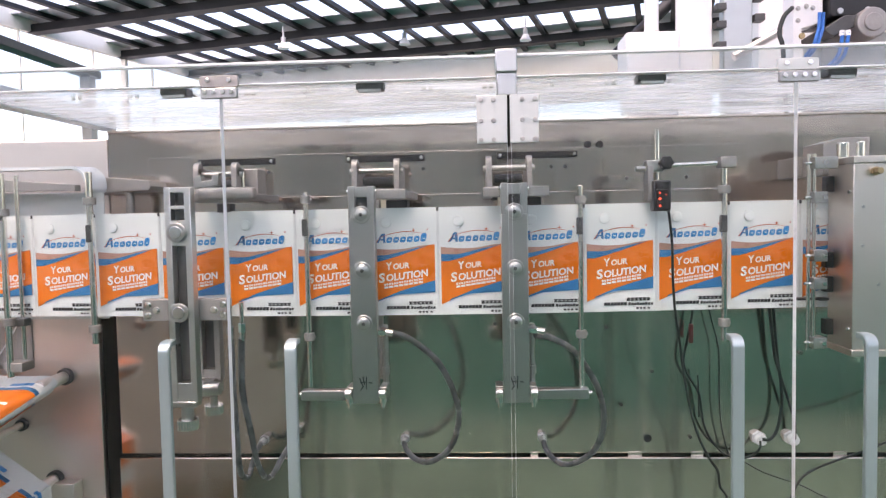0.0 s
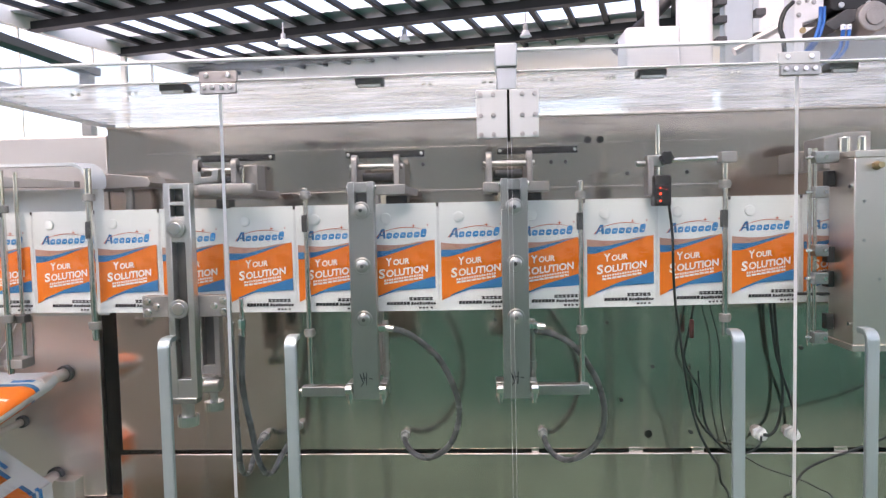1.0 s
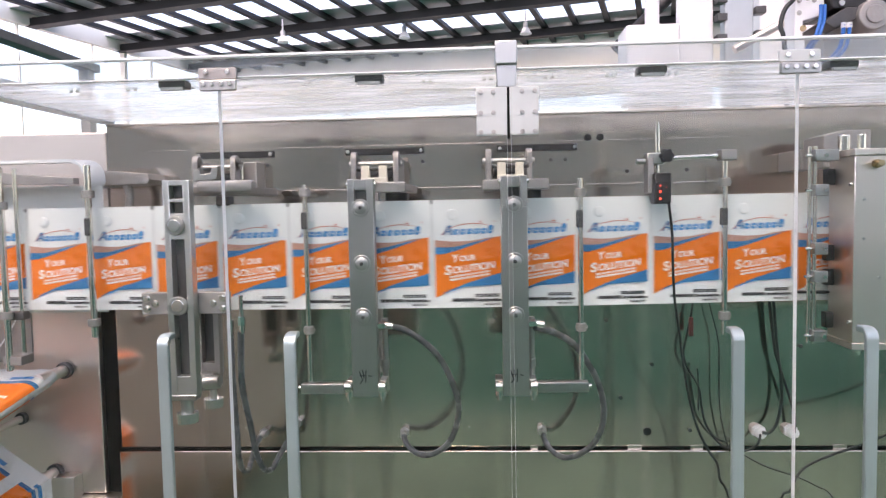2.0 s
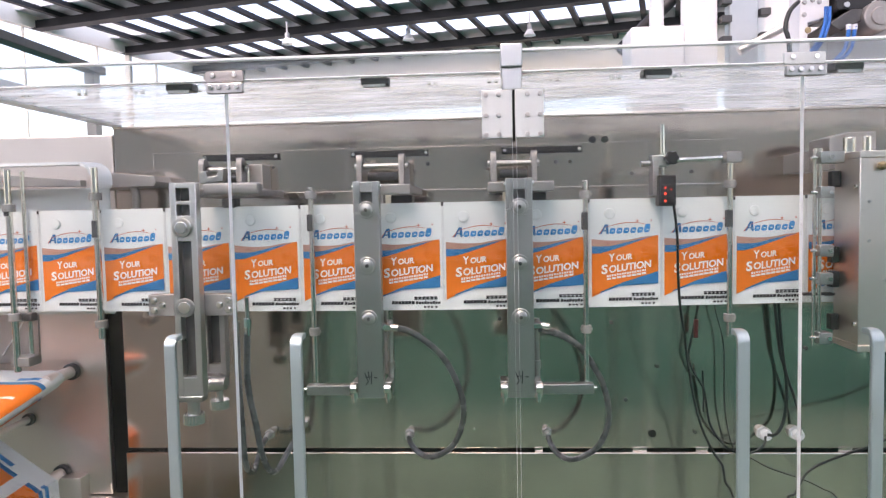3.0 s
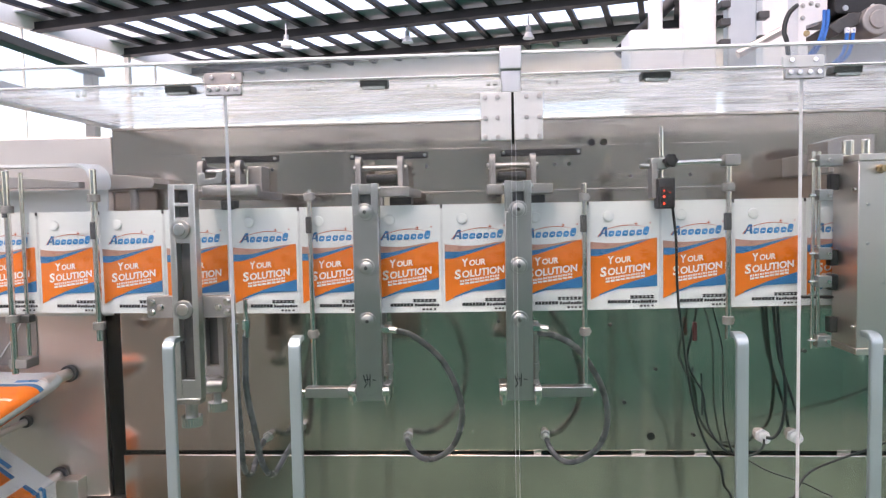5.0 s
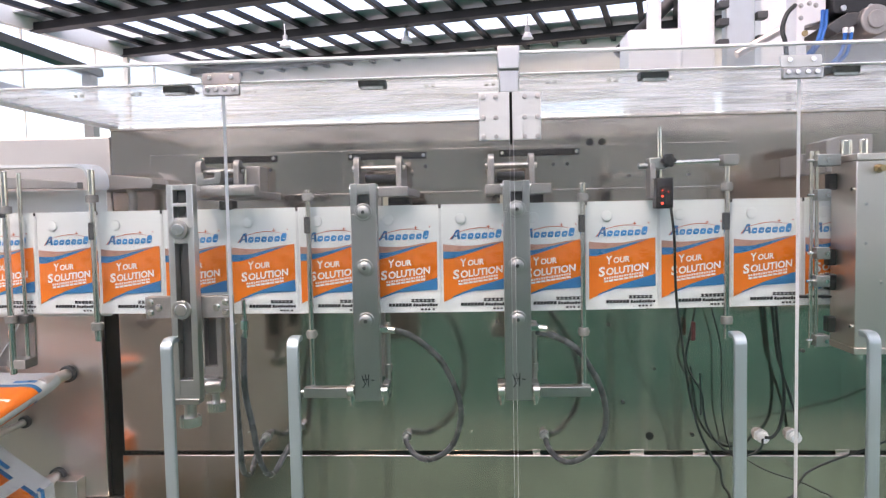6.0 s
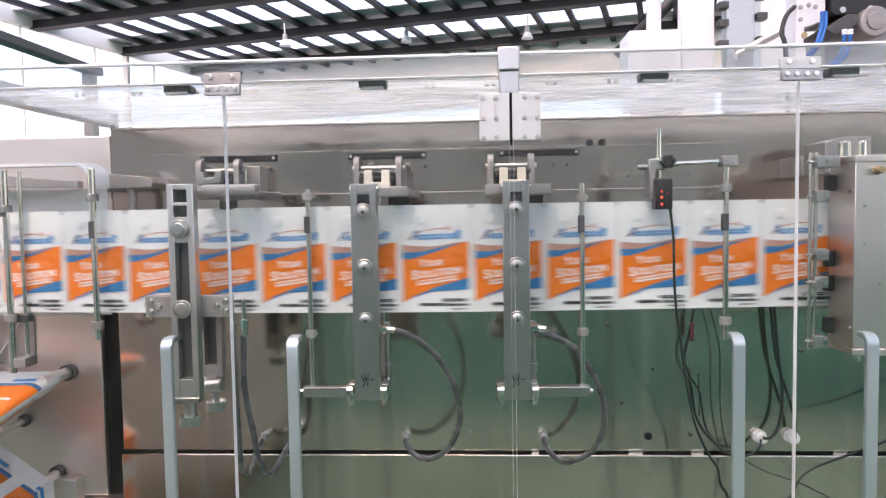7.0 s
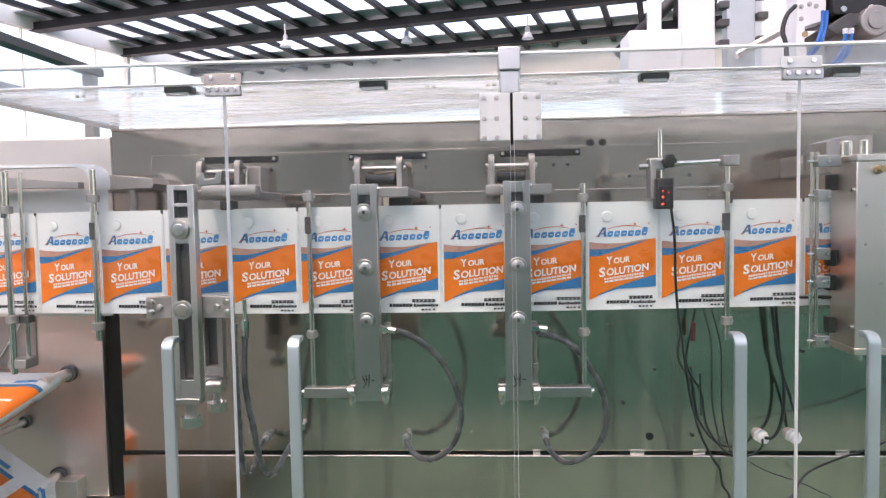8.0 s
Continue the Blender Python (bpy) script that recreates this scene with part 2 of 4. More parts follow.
def hall():
    g = B()
    box(g, -600, 600, -600, 600, -0.3, -0.02)
    whole("ground", g, GROUND, (0, 0, 0), "pale concrete yard outside the hall", "ground", kind="structure")
    f = B()
    box(f, U0 - 0.2, U1 + 0.2, V0 - 0.2, V1 + 0.2, -0.15, 0)
    hall_mesh("floor", f, FLOOR_GREEN, "glossy green epoxy factory floor", "floor")
    # strip of floor in a paler grey-green than the rest
    a = B()
    box(a, -14, 14, -2.6, 3, 0.0, 0.004)
    whole("trim", a, FLOOR_GREY, (0, 0, 0), "paler grey-green strip of floor along the machine", "floor", kind="structure")

    def wall(name, along_u, at, lo, hi, sill=1.1, paint=WALL, head=7.5):
        bm = B()

        def slab(s0, s1, z0, z1, t=0.12):
            if along_u:
                box(bm, s0, s1, at - t, at + t, z0, z1)
            else:
                box(bm, at - t, at + t, s0, s1, z0, z1)
        slab(lo, hi, 0, sill)
        slab(lo, hi, head, ROOF + 0.6)
        n = int((hi - lo) / 6)
        for k in range(n + 1):
            s = lo + (hi - lo) * k / n
            slab(s - 0.07, s + 0.07, sill, head)
        for k in range(2 * n):
            s = lo + (hi - lo) * (k + 0.5) / (2 * n)
            slab(s - 0.02, s + 0.02, sill, head, 0.05)
        hall_mesh(name, bm, paint, "painted hall wall with a band of tall windows", "wall")
    wall("wall_north", True, V1, U0, U1, head=5.6)
    # unseen wall behind the camera; sill and paint set for the steel's reflections
    wall("wall_south", True, V0, U0, U1, 5.2, WALL_UNSEEN)
    wall("wall_west", False, U0, V0, V1)
    # unseen as well; its openings are added to let in side light
    wall("wall_east", False, U1, V0, V1)

    beams = B()
    v = V0 + 1.2
    rows = []
    while v < V1 - 1:
        rows.append(v)
        v += 3.9
    for v in rows:
        box(beams, U0, U1, v - 0.14, v + 0.14, EAVE + 0.02, EAVE + 0.26)
        box(beams, U0, U1, v - 0.2, v + 0.2, EAVE - 0.02, EAVE + 0.02)
    hall_mesh("ceiling_beams", beams, ROOF_DARK, "dark painted steel roof beams", "roof beam")
    purl = B()
    sheet = B()
    u = U0
    k = 0
    while u < U1:
        box(purl, u - 0.095, u + 0.095, V0, V1, EAVE + 0.26, ROOF)
        u += 1.12
        k += 1
    for v in rows + [V1 + 0.2]:
        box(sheet, U0, U1, v - 0.85, v + 0.85, ROOF + 0.004, ROOF + 0.05)
    hall_mesh("ceiling_purlins", purl, ROOF_DARK, "dark steel purlins between rows of skylights", "roof beam")
    hall_mesh("ceiling", sheet, ROOF_SHEET, "grey corrugated roof sheets between long skylights", "ceiling")

    brace = B()
    cyl(brace, (4.55, 21.5, 6.3), (6.3, 21.5, 7.95), 0.2)
    whole("ceiling_brace", brace, ROOF_DARK, (0, 0, 0), "dark slanting roof brace", "roof beam", kind="structure")
    for x, y in ((-2.36, 22.0), (1.70, 22.0), (-6.5, 22.0)):
        lamp = thing("pendant_lamp", (x, y, 7.0), "white bell-shaped factory lamp hanging from the roof", "lamp", "factory lamps")
        b = B()
        cyl(b, (x, y, 7.02), (x, y, 7.22), 0.20, 24, 0.09)
        part("shade", b, WHITE_PAINT, lamp)
        b = B()
        cyl(b, (x, y, 7.22), (x, y, 7.40), 0.08, 20)
        cyl(b, (x, y, 7.40), (x, y, 7.78), 0.03, 20)
        part("hanger", b, ROOF_SHEET, lamp)


hall()

# ---------------------------------------------------------------- machine cabinet
YP, YD = 0.23, -0.23


def cabinet():
    c = thing("machine_cabinet", (0.4, 0.6, 0), "brushed stainless steel packaging machine cabinet", "machine")
    b = B()
    box(b, -0.790, 1.75, YP + 0.004, 0.85, 0.06, 1.485, 0.003)
    part("body", b, STEEL_SHEET, c)
    p = B()
    box(p, -0.790, 1.75, YP, YP + 0.0035, 0.772, 1.494, 0.001)
    part("back_panel", p, STEEL_SHEET, c, "brushed stainless back panel with smudges")
    lip = B()
    box(lip, -0.790, 1.75, YP - 0.004, YP + 0.2, 1.494, 1.499, 0.001)
    part("top_lip", lip, STEEL_LEFT, c)
    gap = B()
    box(gap, -0.790, 1.75, YP + 0.001, YP + 0.004, 0.764, 0.774)
    part("gap", gap, BLACK_GAP, c, "dark gap between the panels")
    for x0, x1 in ((0.1335, 0.150), (0.3448, 0.3752), (0.4793, 0.5058), (0.7797, 0.8091)):
        tab = B()
        box(tab, x0, x1, YP - 0.0025, YP + 0.0005, 0.7655, 0.7745, 0.0006)
        part("joint_tab", tab, STEEL_SHEET, c)
    lo = B()
    box(lo, -0.790, 1.75, YP - 0.012, YP + 0.003, 0.08, 0.766, 0.0025)
    part("lower_panel", lo, STEEL_SHEET, c)
    foot = B()
    box(foot, -0.78, 1.73, YP + 0.03, 0.8, 0, 0.07)
    part("plinth", foot, BLACK_GAP, c)
    cover = B()
    box(cover, -0.70, 0.60, YP - 0.003, YP, 1.352, 1.438, 0.0008)
    part("mounting_plate", cover, STEEL_SHEET, c, "thin stainless mounting strip")
    rail = B()
    box(rail, -0.62, 0.55, YP - 0.007, YP, 1.338, 1.345, 0.001)
    part("rail", rail, STEEL_SHEET, c)
    for x in (0.263, 0.289):
        h = B()
        cyl(h, (x, YP + 0.004, 1.443), (x, YP - 0.0045, 1.443), 0.0075, 20)
        part("rubber_plug", h, BLACK, c, "round black rubber plug")
    h = B()
    cyl(h, (0.387, YP + 0.002, 0.805), (0.387, YP - 0.003, 0.805), 0.0085, 20)
    part("rubber_plug", h, BLACK, c, "round black rubber plug")
    for x, z in ((0.33, 0.88), (0.397, 0.953), (0.30, 1.05), (0.06, 1.06), (0.245, 0.952), (0.478, 0.808), (0.71, 0.99), (0.185, 1.398), (0.215, 1.398), (0.345, 1.37), (0.47, 1.37), (-0.43, 1.40), (-0.09, 1.40), (-0.61, 0.76)):
        s = B()
        cyl(s, (x, YP, z), (x, YP - 0.005, z), 0.004, 14, bev=0.0006)
        part("screw", s, STEEL_DARK, c)
    for x in (-0.5, 0.0, 0.55):
        s = B()
        socket_screw(s, x, YP, 0.815, 0.003, 0.002)
        part("screw", s, CHROME, c)
    # left part with the film unwinder
    u = thing("unwind_frame", (-1.3, 0.6, 0), "satin stainless unwinder frame plate beside a black gap", "machine")
    p = B()
    box(p, -2.2, -0.832, YP, 0.8, 0.664, 1.12, 0.003)
    part("side_plate", p, STEEL_LEFT, u)
    p = B()
    box(p, -2.2, -0.7925, YP, 0.8, 1.121, 1.482, 0.003)
    part("upper_plate", p, STEEL_LEFT, u)
    p = B()
    box(p, -2.2, -0.795, YP - 0.02, 0.8, 0.05, 0.662, 0.003)
    part("base_plate", p, STEEL_LEFT, u)
    # recessed black strip in place of the gap's own darkness
    p = B()
    box(p, -0.831, -0.793, YP + 0.012, 0.75, 0.663, 1.12)
    part("gap_shade", p, BLACK_GAP, u, "black strip standing in for the shade in the open gap")
    p = B()
    outline(p, rounded(-1.25, -0.985, 0.97, 1.25, 0.03), YP - 0.004, YP + 0.001, 0.001)
    part("inspection_window", p, STEEL_DULL, u, "rounded grey inspection window")
    p = B()
    tube(p, [(-1.07, YP - 0.008, 0.99), (-1.02, YP - 0.01, 1.06), (-0.99, YP - 0.008, 1.13)], 0.0015)
    part("wire", p, WHITE_PAINT, u)
    p = B()
    box(p, -0.965, -0.885, YP - 0.035, YP, 0.64, 0.715, 0.002)
    part("bearing_block", p, STEEL_LEFT, u)


cabinet()


# ---------------------------------------------------------------- moving printed film
PITCH, X0, ZT, ZB = 0.13, -0.8239, 1.3140, 1.1205
WEB_FROM, WEB_TO = -7, 13


def film_depth(x):
    """How far back the film runs at x: it bows towards the front between its two ends."""
    u = min(0.72, max(-0.85, x)) / 0.7
    return -0.0351 + 0.0126 * u + 0.0487 * u ** 2 - 0.0065 * u ** 3 - 0.0105 * u ** 4


RUN_X = np.arange(-2.2, 1.6, 0.002)
RUN_Y = np.array([film_depth(v) for v in RUN_X])
RUN_S = np.concatenate([[0.0], np.cumsum(np.hypot(np.diff(RUN_X), np.diff(RUN_Y)))])
S0 = float(np.interp(X0, RUN_X, RUN_S))


def on_run(s):
    return float(np.interp(S0 + s, RUN_S, RUN_X)), float(np.interp(S0 + s, RUN_S, RUN_Y))


def pouch_pose(s):
    """Pose, in the web's space, of the pouch whose leading seam lies s metres along the run."""
    (xa, ya), (xb, yb) = on_run(s), on_run(s + PITCH)
    return pose(xa - X0, ya, 0, 0, 0, math.degrees(math.atan2(yb - ya, xb - xa)))



def flat(bm, pts, y):
    f = bm.faces.new([bm.verts.new((u, y, -v)) for u, v in pts])
    bmesh.ops.recalc_face_normals(bm, faces=[f])
    if f.normal.y > 0:
        f.normal_flip()
    return bm


def band(bm, top, low, u0, u1, y, n=16):
    """A strip between two curves of v over u."""
    us = [u0 + (u1 - u0) * k / n for k in range(n + 1)]
    a = [bm.verts.new((u, y, -top(u))) for u in us]
    b = [bm.verts.new((u, y, -low(u))) for u in us]
    for k in range(n):
        bm.faces.new((a[k], b[k], b[k + 1], a[k + 1]))
    return bm


def letters(body, size, shear, x, v, y, tilt, width):
    cu = bpy.data.curves.new("letters", "FONT")
    cu.body, cu.size, cu.shear, cu.offset, cu.resolution_u = body, size, shear, size * 0.034, 3
    ob = bpy.data.objects.new("letters", cu)
    scene.collection.objects.link(ob)
    me = bpy.data.meshes.new_from_object(ob.evaluated_get(bpy.context.evaluated_depsgraph_get()))
    bpy.data.objects.remove(ob)
    bm = B()
    bm.from_mesh(me)
    bpy.data.meshes.remove(me)
    xs = [p.co.x for p in bm.verts]
    k = width / (max(xs) - min(xs))
    bmesh.ops.translate(bm, verts=bm.verts, vec=(-min(xs), 0, 0))
    m = Matrix.Translation((x, y, -v)) @ pose(0, 0, 0, 90) @ pose(0, 0, 0, 0, 0, tilt) @ Matrix.Diagonal((k, 1, 1, 1))
    bmesh.ops.transform(bm, matrix=m, verts=bm.verts)
    return bm


def pouch_pieces():
    """Meshes of one printed pouch: u from its left seam, v down from the film's top edge, both in metres."""
    H = ZT - ZB
    out = []

    def add(name, bm, mat, label=""):
        me = finish(name, bm, mat, Vector((0, 0, 0)))
        out.append((name, me, label))

    s = B()
    n, m = 16, 20
    grid = []
    for j in range(m + 1):
        row = []
        for i in range(n + 1):
            u, v = PITCH * i / n, H * j / m
            puff = math.sin(math.pi * i / n) ** 0.5 * math.sin(math.pi * j / m) ** 0.5
            row.append(s.verts.new((u, 0.0008 - 0.0006 * puff, -v)))
        grid.append(row)
    for j in range(m):
        for i in range(n):
            s.faces.new((grid[j][i], grid[j + 1][i], grid[j + 1][i + 1], grid[j][i + 1]))
    add("pouch", s, FILM)
    def up(u):
        return 0.0705 + 0.0040 * math.sin(math.pi * min(1.0, u / 0.095)) - 0.0045 * max(0.0, (u - 0.07) / 0.055) ** 1.3

    def blue_hi(u):
        return 0.0838 + 0.0008 * math.sin(u * 60) - 0.0140 * max(0.0, (u - 0.035) / 0.07) ** 1.25

    def blue_lo(u):
        return 0.0970 - 0.0265 * max(0.0, (u - 0.018) / 0.087) ** 1.15

    def low(u):
        return 0.1790 - 0.0230 * min(1.0, u / 0.055) ** 0.75 - 0.0035 * max(0.0, (u - 0.055) / 0.07)

    def lowblue(u):
        return 0.1740 - 0.0245 * min(1.0, u / 0.06) - 0.0190 * max(0.0, (u - 0.06) / 0.064)

    o = B()
    band(o, up, low, 0.005, 0.1240, -0.0006)
    add("orange_panel", o, ORANGE, "orange printed panel")
    o = B()
    band(o, up, lambda u: max(up(u) + 0.0003, blue_hi(u)), 0.005, 0.112, -0.0010)
    add("upper_stripe", o, SALMON, "faded brown stripe")
    o = B()
    band(o, lambda u: max(up(u), blue_hi(u)), lambda u: max(up(u) + 0.0002, blue_hi(u) + 0.0002, blue_lo(u)), 0.005, 0.112, -0.0012)
    add("blue_stripe", o, BLUE, "blue printed swoosh")
    o = B()
    band(o, lambda u: min(low(u) - 0.0003, lowblue(u)), low, 0.02, 0.1240, -0.0012)
    add("blue_stripe", o, BLUE, "blue printed swoosh")
    # mark in the maker's colours, as plain shapes
    o = B()
    flat(o, [(0.0185, 0.0625), (0.0230, 0.0625), (0.0325, 0.0455), (0.0290, 0.0455)], -0.0006)
    flat(o, [(0.0315, 0.0625), (0.0358, 0.0625), (0.0345, 0.0455), (0.0300, 0.0455)], -0.0006)
    flat(o, [(0.0248, 0.0580), (0.0335, 0.0580), (0.0338, 0.0555), (0.0262, 0.0555)], -0.0006)
    add("mark", o, BLUE, "dark blue printed maker's mark")
    o = B()
    for k in range(6):
        u, v, h = 0.0372 + 0.0124 * k, 0.0627 - 0.0003 * k, (0.0105, 0.0105, 0.0105, 0.0105, 0.0105, 0.0155)[k]
        ring = []
        for q in range(16):
            a = 2 * math.pi * q / 16
            c, d = math.cos(a), math.sin(a)
            px = 0.0051 * math.copysign(abs(c) ** 0.6, c)
            pz = 0.5 * h * math.copysign(abs(d) ** 0.6, d)
            ring.append((u + 0.0052 + px + 0.2 * pz, v - 0.5 * h - pz))
        flat(o, ring, -0.0006)
    add("mark", o, LOGO_BLUE, "blue printed maker's mark")
    o = B()
    for k in range(6):
        u, v = 0.0406 + 0.0124 * k, 0.0582 - 0.0003 * k
        flat(o, [(u, v), (u + 0.0042, v), (u + 0.0045, v - 0.0016), (u + 0.0003, v - 0.0016)], -0.0009)
    add("mark", o, FILM, "white gaps in the maker's mark")
    o = B()
    n = 14
    top = [(0.024 + 0.078 * k / n, 0.0545 - 0.0125 * math.sin(math.pi * (0.05 + 0.72 * k / n))) for k in range(n + 1)]
    bot = [(u, v + 0.0004 + 0.0011 * math.sin(math.pi * k / n)) for k, (u, v) in enumerate(top)]
    for k in range(n):
        o.faces.new([o.verts.new((u, -0.0012, -v)) for u, v in (top[k], bot[k], bot[k + 1], top[k + 1])])
    flat(o, [(0.0170, 0.0625), (0.0195, 0.0625), (0.0255, 0.0535), (0.0245, 0.0535)], -0.0009)
    star = []
    for k in range(8):
        q = 0.0042 if k % 2 == 0 else 0.0013
        star.append((0.0865 + q * math.sin(k * math.pi / 4), 0.0405 - q * math.cos(k * math.pi / 4)))
    flat(o, star, -0.0014)
    flat(o, [(0.1105, 0.0405), (0.1130, 0.0405), (0.1130, 0.0380), (0.1105, 0.0380)], -0.0009)
    add("mark_swoosh", o, LOGO_RED, "thin red printed arc and star")
    for body, size, x, v, width, tilt in (("Y", 0.0190, 0.0365, 0.1115, 0.0115, 5), ("OUR", 0.0140, 0.0490, 0.1102, 0.0290, 5), ("S", 0.0225, 0.0223, 0.1340, 0.0125, 7), ("OLUTION", 0.0172, 0.0362, 0.1318, 0.0770, 7)):
        add("lettering", letters(body, size, 0.14, x, v, -0.0013, tilt, width), WHITE_INK, "white printed lettering")
    o = B()
    for k in range(8):
        u, v = 0.0315 + 0.0090 * k, 0.1450 - 0.0013 * k
        w = 0.0074
        flat(o, [(u, v), (u + w, v - 0.0006), (u + w, v - 0.0042), (u, v - 0.0036)], -0.0013)
        flat(o, [(u, v - 0.0052), (u + w * 0.45, v - 0.0056), (u + w * 0.45, v - 0.0092), (u, v - 0.0088)], -0.0013)
        flat(o, [(u + w * 0.62, v - 0.0056), (u + w, v - 0.006), (u + w, v - 0.0096), (u + w * 0.62, v - 0.0092)], -0.0013)
    add("small_print", o, WHITE_INK, "white printed bars")
    o = B()
    for k in range(6):
        u = 0.076 + 0.0072 * k
        for dv in (0.0, 0.0033):
            flat(o, [(u, 0.1745 - dv), (u + 0.0062, 0.1745 - dv), (u + 0.0062, 0.1721 - dv), (u, 0.1721 - dv)], -0.0006)
        flat(o, [(u + 0.0022, 0.1735), (u + 0.0042, 0.1735), (u + 0.0042, 0.1695), (u + 0.0022, 0.1695)], -0.0008)
    x = 0.035
    for k, w in enumerate((0.0052,) * 7 + (0.0042,) * 9):
        x += 0.002 if k == 7 else 0
        h = 0.0058 if k < 7 else (0.0042, 0.0052)[k % 3 == 1]
        flat(o, [(x, 0.1825), (x + w, 0.1825), (x + w + 0.0006, 0.1825 - h), (x + 0.0006, 0.1825 - h)], -0.0006)
        x += w + 0.0008
    for u, w in ((0.093, 0.005), (0.100, 0.004), (0.106, 0.004), (0.114, 0.004)):
        flat(o, [(u, 0.1895), (u + w, 0.1895), (u + w, 0.1862), (u, 0.1862)], -0.0006)
    add("small_print", o, INK, "black printed bars")
    o = B()
    flat(o, [(-0.0022, 0.0065), (0.0022, 0.0065), (0.0022, 0.0), (-0.0022, 0.0)], -0.0012)
    add("cut_mark", o, INK, "black register mark")
    o = B()
    cyl(o, (0.037, -0.0004, -0.026), (0.037, -0.0032, -0.026), 0.0100, 24, 0.0088, bev=0.0006)
    cyl(o, (0.037, -0.0030, -0.026), (0.037, -0.0040, -0.026), 0.0045, 18)
    add("valve", o, FILM, "round white valve button")
    o = B()
    box(o, -0.0022, 0.0022, -0.0004, 0.0002, -(ZT - ZB), -0.0005)
    add("seal_line", o, SEAM_INK, "pressed vertical seal")
    o = B()
    box(o, -0.0003, PITCH + 0.0003, 0.0016, 0.0022, -H, 0)
    add("back_layer", o, FILM)
    return out


pouches = []


def film_web():
    w = thing("film_web", (X0, 0, ZT), "white printed pouch film with orange panels, running through the machine", "film")
    pieces = pouch_pieces()
    for i in range(WEB_FROM, WEB_TO):
        base = None
        for name, me, label in pieces:
            ob = new(name, me)
            if base is None:
                base = ob
                ob.parent = w
                ob.matrix_basis = pouch_pose(PITCH * i)
                pouches.append((i, ob))
            else:
                ob.parent = base
            tagged(ob, label)
    return w


web = film_web()


# ---------------------------------------------------------------- sealing stations
rockers = []


def rear_bracket(parent, x, wide, ears):
    """Slot, two ears, the arm and its lugs on the back panel; x is the arm's left end."""
    b = B()
    box(b, x - 0.005, x + wide, YP - 0.010, YP - 0.003, 1.417, 1.431, 0.001)
    part("slot_strip", b, BLACK, parent, "black rubber slot strip")
    for ex in (x + 0.001, x + wide - 0.006):
        b = B()
        socket_screw(b, ex, YP - 0.010, 1.424, 0.004)
        part("screw", b, CHROME, parent)
    for ex in ears:
        b = B()
        box(b, ex - 0.006, ex + 0.006, 0.12, YP - 0.003, 1.335, 1.405, 0.003)
        cyl(b, (ex - 0.006, 0.135, 1.402), (ex + 0.006, 0.135, 1.402), 0.014, 20, bev=0.001)
        part("ear", b, STEEL_DULL, parent)
    b = B()
    cyl(b, (ears[0] - 0.012, 0.14, 1.392), (ears[-1] + 0.012, 0.14, 1.392), 0.006, 16, bev=0.001)
    part("pivot_shaft", b, STEEL_BAR, parent)
    b = B()
    cyl(b, (ears[0] + 0.012, 0.16, 1.372), (ears[-1] - 0.012, 0.16, 1.372), 0.009, 16, bev=0.001)
    part("torsion_tube", b, STEEL_DARK, parent)


def rocker(x, lag):
    """Cream block that swings up between the ears; keyed on its own."""
    r = thing("rocker_block", (x, 0.10, 1.358), "cream nylon block swinging up behind a sealing bar", "machine part", "sealing rockers")
    b = B()
    box(b, x - 0.026, x + 0.026, 0.086, 0.104, 1.345, 1.362, 0.0015)
    part("base", b, CREAM, r)
    for s in (-1, 1):
        b = B()
        box(b, x + s * 0.0175 - 0.008, x + s * 0.0175 + 0.008, 0.088, 0.104, 1.358, 1.386, 0.0015)
        part("prong", b, CREAM, r)
    b = B()
    cyl(b, (x - 0.036, 0.098, 1.380), (x + 0.036, 0.098, 1.380), 0.005, 14, bev=0.0008)
    part("pin", b, STEEL_DARK, r)
    rockers.append((r, lag))


